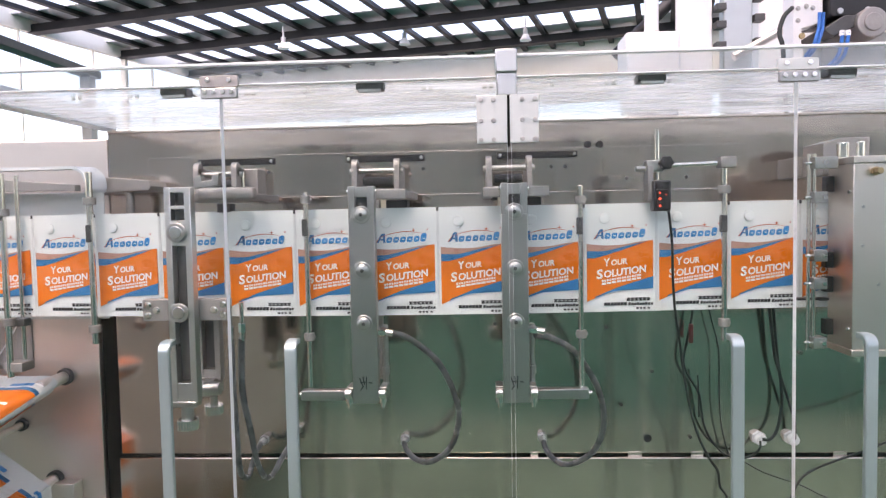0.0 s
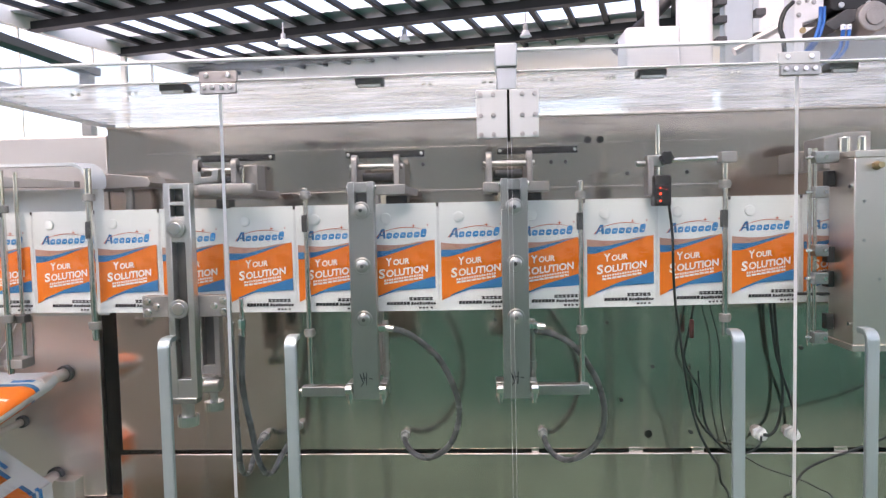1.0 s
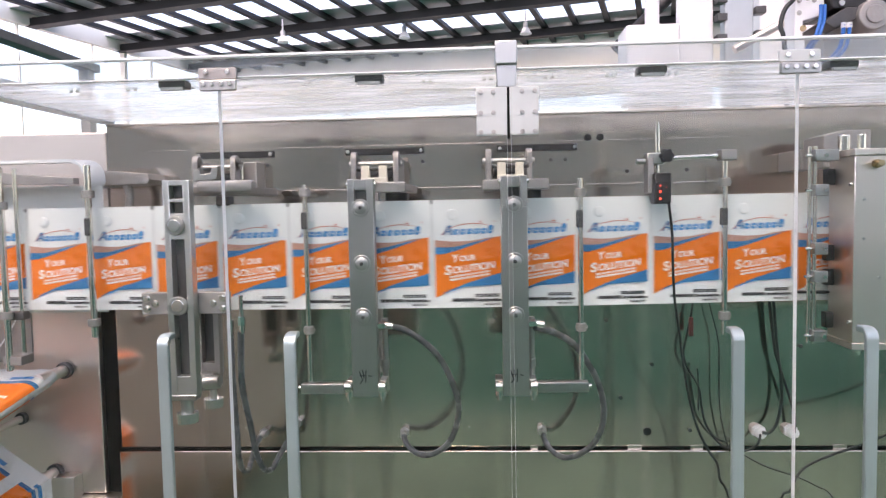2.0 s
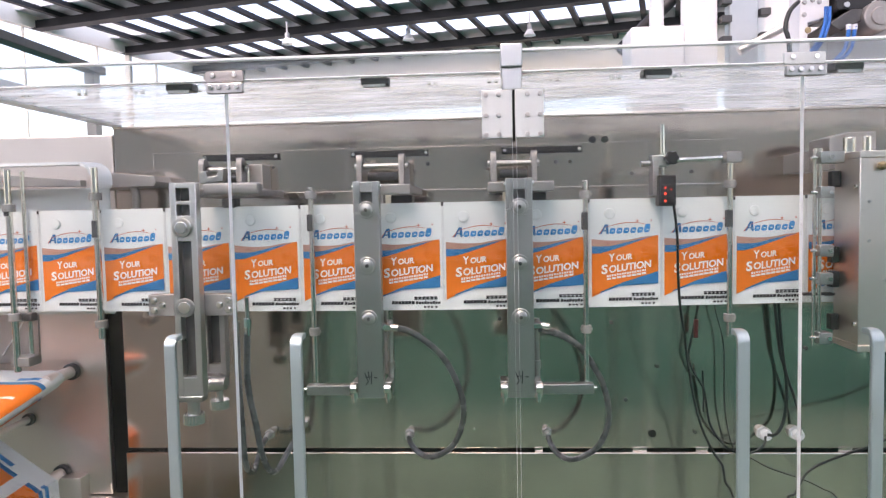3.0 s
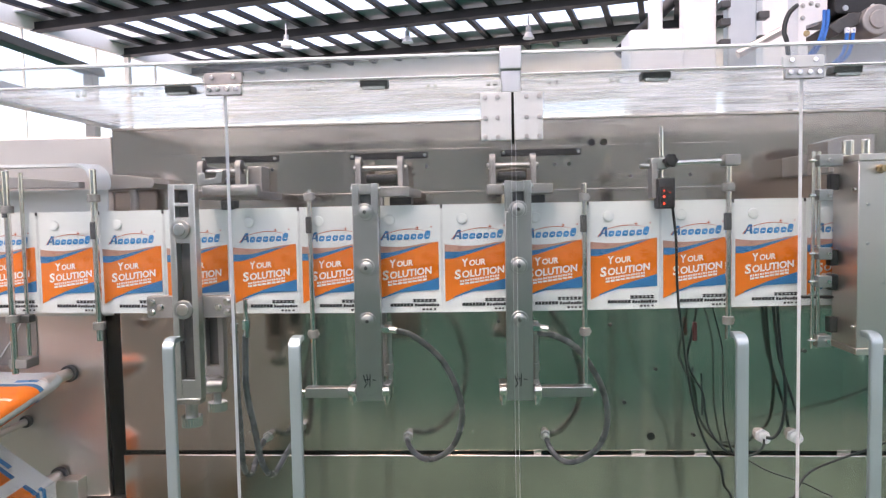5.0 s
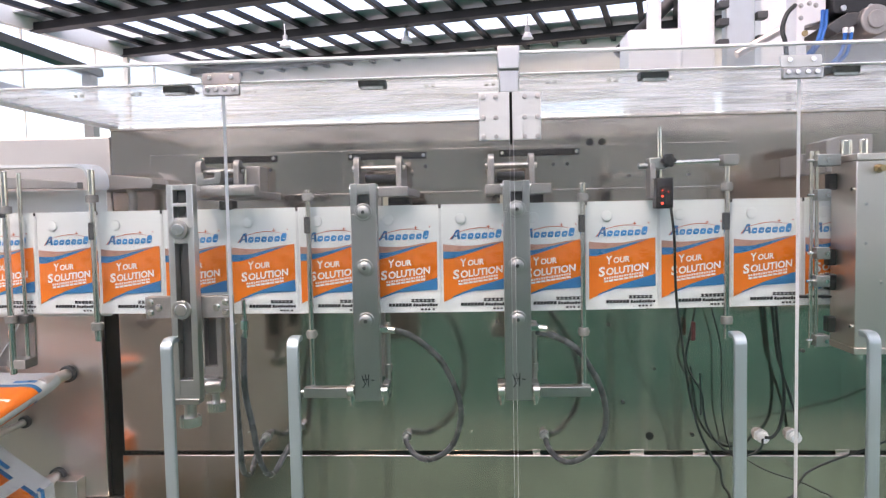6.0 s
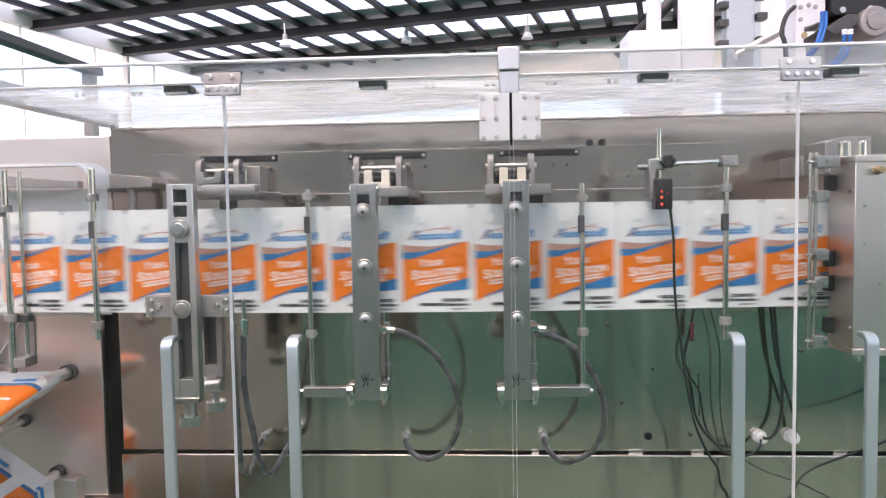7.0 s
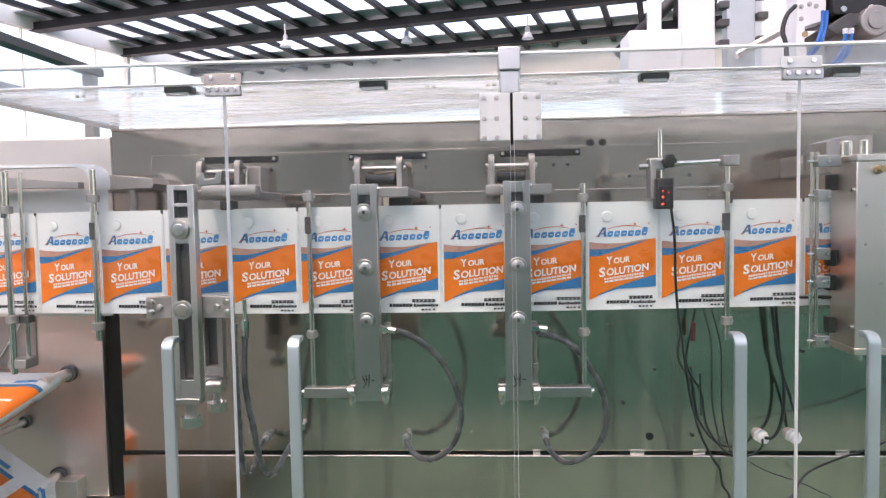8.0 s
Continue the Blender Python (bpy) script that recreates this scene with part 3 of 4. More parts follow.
def seal_bar(x, arm_right, side, group):
    """Long vertical sealing bar with three bolts, its foot clamp, side strut and hose."""
    s = thing("sealing_bar", (x, -0.08, 0.975), "steel heat-sealing bar with three round bolt heads and a hose", "machine part", group)
    f, w = -0.092, 0.0225
    b = B()
    box(b, x - w, x + w, f, f + 0.022, 0.985, 1.300, 0.0012)
    for sx in (-1, 1):
        box(b, x + sx * 0.0165 - 0.006, x + sx * 0.0165 + 0.006, f, f + 0.022, 1.2995, 1.352, 0.0015)
    box(b, x - 0.0105, x + 0.0105, f + 0.002, f + 0.02, 1.333, 1.351, 0.001)
    part("bar", b, STEEL_BAR, s)
    # dark plate in the fork opening, put there as its shadow
    b = B()
    box(b, x - 0.0107, x + 0.0107, f + 0.012, f + 0.0205, 1.3, 1.334)
    part("fork_shadow", b, STEEL_DARK, s)
    b = B()
    cyl(b, (x - 0.026, f + 0.012, 1.343), (x + 0.026, f + 0.012, 1.343), 0.0045, 14, bev=0.0006)
    part("pin", b, CHROME, s)
    for z in (1.303, 1.207, 1.115):
        b = B()
        cyl(b, (x, f, z), (x, f - 0.004, z), 0.0152, 30, bev=0.0012)
        ball(b, (x, f - 0.0035, z), 0.0115, 1, 0.26, 1)
        o = part("bolt", b, STEEL_BAR, s)
        b = B()
        cyl(b, (x, f - 0.0045, z), (x, f - 0.0070, z), 0.0035, 6)
        part("socket", b, STEEL_DARK, o)
    # hand-drawn strokes
    b = B()
    for a, c in (((-0.010, 1.020), (-0.005, 1.006)), ((-0.004, 1.022), (-0.002, 1.008)), ((0.002, 1.022), (0.001, 1.000)), ((-0.009, 1.012), (0.002, 1.013)), ((0.006, 1.012), (0.012, 1.011)), ((-0.003, 1.006), (-0.009, 0.998))):
        cyl(b, (x + a[0], f - 0.0004, a[1]), (x + c[0], f - 0.0004, c[1]), 0.0009, 6)
    part("pen_strokes", b, INK, s, "black marker strokes")
    # foot clamp
    b = B()
    box(b, x - 0.031, x + 0.031, f + 0.002, f + 0.05, 0.974, 0.986, 0.0015)
    part("foot_plate", b, STEEL_BAR, s)
    for sx in (-1, 1):
        b = B()
        cyl(b, (x + sx * 0.029, f + 0.006, 0.974), (x + sx * 0.029, f + 0.006, 1.0), 0.0075, 14, bev=0.0015)
        cyl(b, (x + sx * 0.029, f + 0.006, 0.966), (x + sx * 0.029, f + 0.006, 0.974), 0.004, 10)
        part("foot_bolt", b, CHROME, s)
        b = B()
        box(b, x + sx * 0.029 - 0.0065, x + sx * 0.029 + 0.0065, f + 0.012, f + 0.05, 0.974, 1.001, 0.0015)
        part("cheek", b, STEEL_BAR, s)
    b = B()
    for sx in (-1, 1):
        cyl(b, (x + sx * 0.0235, f - 0.002, 0.993), (x + sx * 0.036, f - 0.002, 0.993), 0.0088, 24, bev=0.0015)
    cyl(b, (x - 0.036, f + 0.010, 0.993), (x + 0.036, f + 0.010, 0.993), 0.005, 16)
    part("hinge_pin", b, CHROME, s, "bright hinge pin with round caps")
    # rear bar
    b = B()
    box(b, x + side * 0.006 - 0.021, x + side * 0.006 + 0.021, 0.020, 0.045, 0.99, 1.335, 0.002)
    part("rear_bar", b, STEEL_DULL, s)
    b = B()
    cyl(b, (x + 0.030, -0.045, 1.0), (x + 0.030, -0.045, 1.105), 0.0055, 18, bev=0.001)
    cyl(b, (x + 0.030, -0.045, 1.015), (x + 0.030, -0.045, 1.03), 0.0075, 18, bev=0.001)
    part("cylinder", b, STEEL_BAR, s)
    # strut towards the guide rod
    x1 = x - 0.122 if side < 0 else x + 0.128
    b = B()
    box(b, min(x1, x), max(x1, x), f + 0.03, f + 0.05, 0.972, 0.990, 0.0015)
    part("strut", b, STEEL_BAR, s)
    b = B()
    cyl(b, (x1 - 0.006, f + 0.04, 0.981), (x1 + 0.006, f + 0.04, 0.981), 0.004, 10)
    part("strut_screw", b, CHROME, s)
    # top arm
    a0, a1 = arm_right
    b = B()
    box(b, a0, a1, -0.068, -0.046, 1.329, 1.347, 0.002)
    box(b, a1 - 0.024, a1, -0.05, 0.17, 1.331, 1.345, 0.002)
    box(b, a0 + 0.004, a0 + 0.02, -0.05, 0.17, 1.331, 1.345, 0.002)
    part("top_arm", b, STEEL_DULL, s)
    b = B()
    box(b, a1 - 0.046, a1 - 0.006, 0.012, 0.06, 1.3125, 1.3295, 0.002)
    part("guide_block", b, BLACK, s, "black guide block under the arm")
    # hose coupling
    b = B()
    cyl(b, (x + 0.022, f + 0.012, 1.098), (x + 0.036, f + 0.012, 1.098), 0.0078, 6, bev=0.0008)
    cyl(b, (x + 0.036, f + 0.012, 1.098), (x + 0.05, f + 0.010, 1.096), 0.0062, 14, bev=0.0008)
    part("coupling", b, CHROME, s)
    return s


def hose(pts, r, label):
    b = B()
    tube(b, pts, r, 20, 8)
    return whole("hose", b, HOSE, pts[0], label, "hose", "coolant hoses")


def panel_fitting(x, z, y=YP):
    b = B()
    cyl(b, (x, y, z), (x, y - 0.010, z), 0.011, 6, bev=0.001)
    cyl(b, (x, y - 0.008, z), (x, y - 0.032, z), 0.0068, 14, bev=0.001)
    whole("hose_fitting", b, STEEL_BAR, (x, y, z), "steel hose fitting screwed into the panel", "fitting", "hose fittings")


def station(xbar, slot_x, ears, arm, side):
    br = thing("pivot_bracket", (slot_x + 0.08, YP, 1.34), "grey steel pivot bracket with two ears on the back panel", "bracket", "pivot brackets")
    rear_bracket(br, slot_x, 0.165, ears)
    seal_bar(xbar, arm, side, "sealing bars")


station(-0.173, -0.252, (-0.222, -0.136), (-0.152, -0.098), -1)
station(0.0885, 0.075, (0.050, 0.131), (0.036, 0.150), 1)
rocker(-0.176, 0.2)
rocker(0.092, 0.0)
hose([(-0.1374, -0.08, 1.0971), (-0.1088, -0.054, 1.0861), (-0.0762, -0.028, 1.0583), (-0.0476, -0.002, 1.021), (-0.0255, 0.024, 0.9662), (-0.0165, 0.05, 0.9149), (-0.025, 0.075, 0.8617), (-0.0463, 0.101, 0.8183), (-0.0832, 0.127, 0.7901), (-0.115, 0.153, 0.7878), (-0.1354, 0.179, 0.7995), (-0.1430, 0.205, 0.8068)], 0.0058, "grey rubber hose looping from a sealing bar to the panel")
hose([(0.1221, -0.08, 1.091), (0.1554, -0.056, 1.0783), (0.1945, -0.033, 1.052), (0.2230, -0.009, 1.0110), (0.2445, 0.015, 0.9710), (0.2588, 0.039, 0.922), (0.2616, 0.062, 0.8761), (0.2479, 0.086, 0.8287), (0.2212, 0.11, 0.7972), (0.1957, 0.134, 0.7825), (0.1753, 0.157, 0.7858), (0.1626, 0.181, 0.7992), (0.159, 0.205, 0.8096)], 0.0058, "grey rubber hose looping from a sealing bar to the panel")
panel_fitting(-0.143, 0.806)
panel_fitting(0.159, 0.809)
panel_fitting(-0.459, 0.805)
panel_fitting(-0.382, 0.828)


def slotted_station():
    """First station: two slotted bars joined by a cross plate, thumb nuts below."""
    s = thing("slotted_clamp_bar", (-0.48, -0.1, 0.93), "slotted steel clamp bars with a cross plate and thumb nuts", "machine part")

    def slotted(x0, x1, y0, y1, z0, z1, slots, mat, name):
        b = B()
        e = 0.0115
        box(b, x0, x0 + e, y0, y1, z0, z1, 0.0015)
        box(b, x1 - e, x1, y0, y1, z0, z1, 0.0015)
        zs = [z0] + [z for pr in slots for z in pr] + [z1]
        for a, c in zip(zs[::2], zs[1::2]):
            box(b, x0 + e - 0.001, x1 - e + 0.001, y0 + 0.0012, y1 - 0.001, a + 0.0005, c - 0.0005, 0.001)
        return part(name, b, mat, s)
    slotted(-0.5060, -0.4600, -0.118, -0.098, 0.985, 1.356, [(1.02, 1.255), (1.30, 1.318), (1.325, 1.346)], STEEL_LIGHT, "front_bar")
    # dark sheet closing the slots, painting their shaded depth
    b = B()
    box(b, -0.4955, -0.4705, -0.100, -0.097, 1.0, 1.352)
    part("slot_shade", b, STEEL_DARK, s)
    slotted(-0.518, -0.472, 0.02, 0.04, 0.99, 1.30, [(1.012, 1.24)], STEEL_DULL, "rear_bar")
    # same added dark sheet for the rear bar's slot
    b = B()
    box(b, -0.5075, -0.4825, 0.037, 0.040, 1.0, 1.28)
    part("slot_shade", b, STEEL_DARK, s)
    b = B()
    outline(b, rounded(-0.562, -0.409, 1.124, 1.162, 0.002), -0.096, -0.078, 0.0012)
    part("cross_plate", b, STEEL_DULL, s)
    for x, z in ((-0.552, 1.152), (-0.552, 1.134), (-0.418, 1.152), (-0.418, 1.134), (-0.537, 1.143), (-0.434, 1.143)):
        b = B()
        hex_bolt(b, x, -0.096, z, 0.005, 0.005)
        part("bolt", b, CHROME, s)
    for z in (1.279, 1.142):
        b = B()
        cyl(b, (-0.485, -0.118, z), (-0.485, -0.124, z), 0.0165, 28, bev=0.0015)
        o = part("bolt", b, STEEL_BAR, s)
        b = B()
        cyl(b, (-0.485, -0.1238, z), (-0.485, -0.1262, z), 0.011, 28, bev=0.0012)
        box(b, -0.492, -0.478, -0.1268, -0.1255, z - 0.002, z + 0.002)
        part("socket", b, CHROME, o)
    # thumb nuts
    for x, y, z1, z0, r in ((-0.483, -0.108, 0.985, 0.952, 0.0105), (-0.492, 0.03, 0.962, 0.938, 0.007)):
        b = B()
        cyl(b, (x, y, z1), (x, y, z0), r, 18, bev=0.0008)
        part("stud", b, STEEL_BAR, s)
        b = B()
        n = 20
        for k in range(n):
            a = 2 * math.pi * k / n
            cyl(b, (x + 0.0155 * math.cos(a), y + 0.0155 * math.sin(a), z0 + 0.002), (x + 0.0155 * math.cos(a), y + 0.0155 * math.sin(a), z0 - 0.015), 0.0028, 8)
        cyl(b, (x, y, z0 + 0.002), (x, y, z0 - 0.015), 0.0165, 24, bev=0.001)
        part("thumb_nut", b, CHROME, s)
    b = B()
    cyl(b, (-0.488, -0.02, 0.985), (-0.458, -0.02, 0.985), 0.0125, 20, bev=0.0015)
    part("cross_pin", b, STEEL_BAR, s)
    b = B()
    box(b, -0.505, -0.462, -0.12, -0.096, 0.977, 0.987, 0.0015)
    part("foot", b, STEEL_BAR, s)
    b = B()
    box(b, -0.515, -0.478, 0.0, 0.05, 0.962, 0.995, 0.004)
    part("lower_yoke", b, STEEL_DULL, s)
    # top arm and its lugs
    b = B()
    box(b, -0.462, -0.362, -0.085, -0.06, 1.334, 1.3555, 0.006, 3)
    box(b, -0.418, -0.392, -0.08, 0.17, 1.333, 1.347, 0.002)
    box(b, -0.475, -0.455, -0.08, 0.17, 1.333, 1.347, 0.002)
    part("top_arm", b, STEEL_DULL, s)
    b = B()
    box(b, -0.449, -0.425, -0.03, 0.0, 1.312, 1.329, 0.002)
    cyl(b, (-0.437, -0.031, 1.321), (-0.437, -0.036, 1.321), 0.006, 16)
    part("lug", b, STEEL_DARK, s)
    # couplings on the cross plate
    for x, y in ((-0.411, -0.085), (-0.402, -0.05)):
        b = B()
        cyl(b, (x, y, 1.15), (x, y, 1.112), 0.0042, 14, bev=0.0008)
        cyl(b, (x, y, 1.112), (x, y, 1.094), 0.0068, 6, bev=0.0008)
        cyl(b, (x, y, 1.094), (x, y, 1.080), 0.005, 14)
        part("coupling", b, CHROME, s)
    br = thing("pivot_bracket", (-0.50, YP, 1.34), "grey steel pivot bracket with two ears on the back panel", "bracket", "pivot brackets")
    rear_bracket(br, -0.58, 0.165, (-0.549, -0.470))
    b = B()
    outline(b, [(-0.536, 1.362), (-0.490, 1.366), (-0.486, 1.392), (-0.499, 1.390), (-0.502, 1.378), (-0.522, 1.376), (-0.524, 1.388), (-0.538, 1.386)], 0.085, 0.105, 0.0015)
    part("rocker", b, STEEL_BAR, br)
    b = B()
    cyl(b, (-0.461, 0.15, 1.352), (-0.461, 0.15, 1.396), 0.004, 14, bev=0.0006)
    part("spring_rod", b, CHROME, br)
    b = B()
    box(b, -0.472, -0.436, YP - 0.06, YP - 0.003, 1.34, 1.405, 0.003)
    part("bearing_block", b, STEEL_DULL, br)


slotted_station()
hose([(-0.4110, -0.085, 1.0883), (-0.4234, -0.049, 0.9881), (-0.4329, -0.013, 0.8922), (-0.4442, 0.024, 0.8244), (-0.4505, 0.06, 0.7854), (-0.4519, 0.096, 0.7712), (-0.4579, 0.132, 0.7777), (-0.4607, 0.169, 0.7952), (-0.4590, 0.205, 0.8050)], 0.0058, "grey rubber hose hanging from the clamp bar to the panel")
hose([(-0.4040, -0.05, 1.0837), (-0.4130, -0.031, 0.9834), (-0.4101, -0.002, 0.8997), (-0.4112, 0.027, 0.8345), (-0.4086, 0.056, 0.7918), (-0.4068, 0.084, 0.7747), (-0.4039, 0.113, 0.7729), (-0.3961, 0.142, 0.7923), (-0.3891, 0.171, 0.8066), (-0.3825, 0.205, 0.8282)], 0.0058, "grey rubber hose hanging from the clamp bar to the panel")


# ---------------------------------------------------------------- guide rods
def guide_rod(x, y, z0, z1, collars, clamps, group="film guide rods", r=0.0052):
    g = thing("guide_rod", (x, y, z0), "polished vertical film guide rod with collars", "guide rod", group)
    b = B()
    cyl(b, (x, y, z0), (x, y, z1), r, 18, bev=0.001)
    part("rod", b, CHROME, g)
    for z in collars:
        b = B()
        cyl(b, (x, y, z - 0.007), (x, y, z + 0.007), r * 1.9, 18, bev=0.001)
        cyl(b, (x - 0.010, y, z), (x + 0.011, y, z), 0.0026, 8)
        part("collar", b, STEEL_DULL, g)
    for z, h in clamps:
        b = B()
        box(b, x - 0.0068, x + 0.0035, y - 0.0065, y + 0.006, z - h / 2, z + h / 2, 0.001)
        part("film_clip", b, STEEL_DARK, g)
    b = B()
    box(b, x - 0.006, x + 0.006, film_depth(x) + 0.006, YP, 1.205, 1.219, 0.0015)
    part("holder", b, STEEL_DULL, g)
    return g


guide_rod(-0.858, -0.025, 1.01, 1.392, (1.32, 1.115), ((1.315, 0.02),), r=0.006)
guide_rod(-0.690, -0.025, 1.072, 1.392, (1.338, 1.100), ((1.278, 0.032),), r=0.006)
guide_rod(-0.2805, -0.046, 0.985, 1.345, (1.332, 1.085), ((1.282, 0.03),), r=0.0048)
guide_rod(0.2060, -0.046, 0.985, 1.347, (1.322, 1.085), ((1.276, 0.03),), r=0.0048)
guide_rod(0.4590, -0.03, 1.066, 1.385, (1.335, 1.1), ((1.275, 0.03),), r=0.0052)


def rod_stay():
    s = thing("stay_rod", (-0.845, -0.01, 1.02), "thin polished rod with a square foot block", "guide rod")
    b = B()
    cyl(b, (-0.846, 0.0, 1.03), (-0.846, 0.0, 1.39), 0.004, 14)
    part("rod", b, CHROME, s)
    b = B()
    box(b, -0.868, -0.832, -0.03, 0.008, 1.02, 1.038, 0.002)
    part("foot_block", b, STEEL_DULL, s)
    b = B()
    box(b, -0.865, -0.83, -0.02, 0.0, 1.105, 1.12, 0.002)
    part("clamp", b, STEEL_DARK, s)


rod_stay()


# ---------------------------------------------------------------- photocell
def photocell():
    s = thing("photocell_sensor", (0.343, -0.045, 1.30), "black photoelectric sensor with red indicator lights on a rod", "sensor")
    b = B()
    box(b, 0.3285, 0.3575, -0.066, -0.036, 1.299, 1.352, 0.003)
    part("housing", b, BLACK, s)
    b = B()
    box(b, 0.332, 0.354, -0.0675, -0.065, 1.303, 1.336, 0.001)
    part("face_plate", b, BLACK, s)
    for x, z, r in ((0.338, 1.330, 0.0011), (0.338, 1.320, 0.0018), (0.348, 1.327, 0.0008), (0.338, 1.308, 0.0016)):
        b = B()
        cyl(b, (x, -0.067, z), (x, -0.0692, z), r, 14, bev=0.0004)
        part("indicator", b, LED, s, "glowing red indicator")
    b = B()
    cyl(b, (0.343, -0.03, 1.34), (0.343, -0.03, 1.442), 0.0038, 14, bev=0.0006)
    part("rod", b, CHROME, s)
    b = B()
    box(b, 0.322, 0.332, -0.05, -0.02, 1.318, 1.378, 0.0015)
    part("bracket", b, STEEL_DULL, s)
    b = B()
    box(b, 0.322, 0.352, -0.042, -0.018, 1.368, 1.388, 0.0025)
    cyl(b, (0.306, -0.03, 1.374), (0.324, -0.03, 1.374), 0.005, 14)
    part("clamp_block", b, STEEL_BAR, s)
    b = B()
    for k in range(6):
        a = k * math.pi / 3
        cyl(b, (0.354 + 0.008 * math.cos(a), -0.052, 1.382 + 0.008 * math.sin(a)), (0.354 + 0.008 * math.cos(a), -0.042, 1.382 + 0.008 * math.sin(a)), 0.0046, 14, bev=0.001)
    cyl(b, (0.354, -0.054, 1.382), (0.354, -0.040, 1.382), 0.009, 18, bev=0.001)
    part("star_knob", b, BLACK, s, "black star knob")
    b = B()
    cyl(b, (0.345, -0.03, 1.378), (0.455, -0.03, 1.381), 0.0042, 14, bev=0.0006)
    part("cross_rod", b, CHROME, s)
    b = B()
    box(b, 0.448, 0.475, -0.045, -0.018, 1.372, 1.391, 0.002)
    part("rod_clamp", b, STEEL_DULL, s)


photocell()


def cable(pts, r, label, mat=None):
    b = B()
    tube(b, pts, r, 18, 7)
    return whole("cable", b, mat or CABLE, pts[0], label, "cable")


cable([(0.3490, -0.062, 1.330), (0.3556, -0.062, 1.285), (0.3618, -0.055, 1.2409), (0.3642, -0.05, 1.1814), (0.3695, -0.045, 1.121), (0.3788, -0.035, 1.0749), (0.3842, -0.03, 1.0383), (0.3914, -0.026, 0.9965), (0.3996, -0.021, 0.9542), (0.4159, -0.017, 0.8959), (0.4395, -0.013, 0.8474), (0.455, -0.009, 0.8248), (0.4617, -0.004, 0.7915), (0.4785, 0.0, 0.7579), (0.50, 0.02, 0.6), (0.5, 0.1, 0.2), (0.5, 0.12, 0.01)], 0.0023, "black sensor cable hanging down the machine")
cable([(0.4748, 0.2, 1.12), (0.4748, 0.2, 1.085), (0.4631, 0.2, 1.0251), (0.4555, 0.2, 0.980), (0.4666, 0.2, 0.9466), (0.4878, 0.2, 0.9101), (0.4937, 0.2, 0.8675), (0.5019, 0.2, 0.8309), (0.5255, 0.2, 0.7942), (0.5549, 0.2, 0.7733), (0.5901, 0.2, 0.7732), (0.6134, 0.2, 0.7903), (0.6179, 0.205, 0.8065)], 0.0024, "black cable looping along the panel into a white gland")
cable([(0.5060, 0.2, 1.12), (0.5097, 0.2, 1.0845), (0.5273, 0.2, 1.0124), (0.5298, 0.2, 0.9521), (0.5312, 0.2, 0.8673), (0.5431, 0.2, 0.8002), (0.5530, 0.19, 0.7769), (0.5712, 0.172, 0.7738), (0.6064, 0.154, 0.7567), (0.6661, 0.136, 0.7403), (0.6963, 0.118, 0.7279), (0.7148, 0.1, 0.715), (0.76, 0.1, 0.6), (0.76, 0.1, 0.01)], 0.0015, "thin black cable hanging down the panel")
cable([(0.6300, 0.2, 1.12), (0.6335, 0.2, 1.0827), (0.6446, 0.2, 0.9871), (0.6552, 0.2, 0.951), (0.6592, 0.2, 0.8908), (0.6515, 0.2, 0.8364), (0.6365, 0.2, 0.8121), (0.6225, 0.206, 0.8090)], 0.0034, "thick black cable into a white gland")
cable([(0.6400, 0.2, 1.12), (0.6416, 0.2, 1.0826), (0.6528, 0.2, 0.963), (0.6706, 0.2, 0.9028), (0.6862, 0.2, 0.8483), (0.6897, 0.208, 0.8080)], 0.0030, "thick black cable behind the door")
cable([(0.485, 0.2, 0.95), (0.487, 0.2, 0.90), (0.487, 0.2, 0.86)], 0.0020, "short black cable on the panel")
cable([(0.95, 0.12, 0.90), (0.86, 0.11, 0.856), (0.8074, 0.1, 0.836), (0.7626, 0.092, 0.8222), (0.7053, 0.083, 0.8063), (0.659, 0.075, 0.7905), (0.6341, 0.067, 0.7738), (0.6148, 0.058, 0.7439), (0.59, 0.05, 0.70), (0.57, 0.05, 0.3), (0.57, 0.1, 0.01)], 0.0024, "black cable sagging across the lower panel")
for gx in (0.6225, 0.6897):
    gl = B()
    cyl(gl, (gx, YP, 0.806), (gx, YP - 0.008, 0.806), 0.0155, 6, bev=0.0012)
    cyl(gl, (gx, YP - 0.008, 0.806), (gx, YP - 0.024, 0.806), 0.0115, 18, bev=0.003)
    whole("cable_gland", gl, WHITE_PAINT, (gx, YP, 0.806), "white plastic cable gland on the panel", "cable gland", "cable glands")
lb = B()
box(lb, 0.4660, 0.4745, 0.192, 0.201, 1.02, 1.06, 0.002)
whole("cable_tag", lb, DARK_RED, (0.467, 0.19, 1.02), "small dark red tag on a cable", "tag")


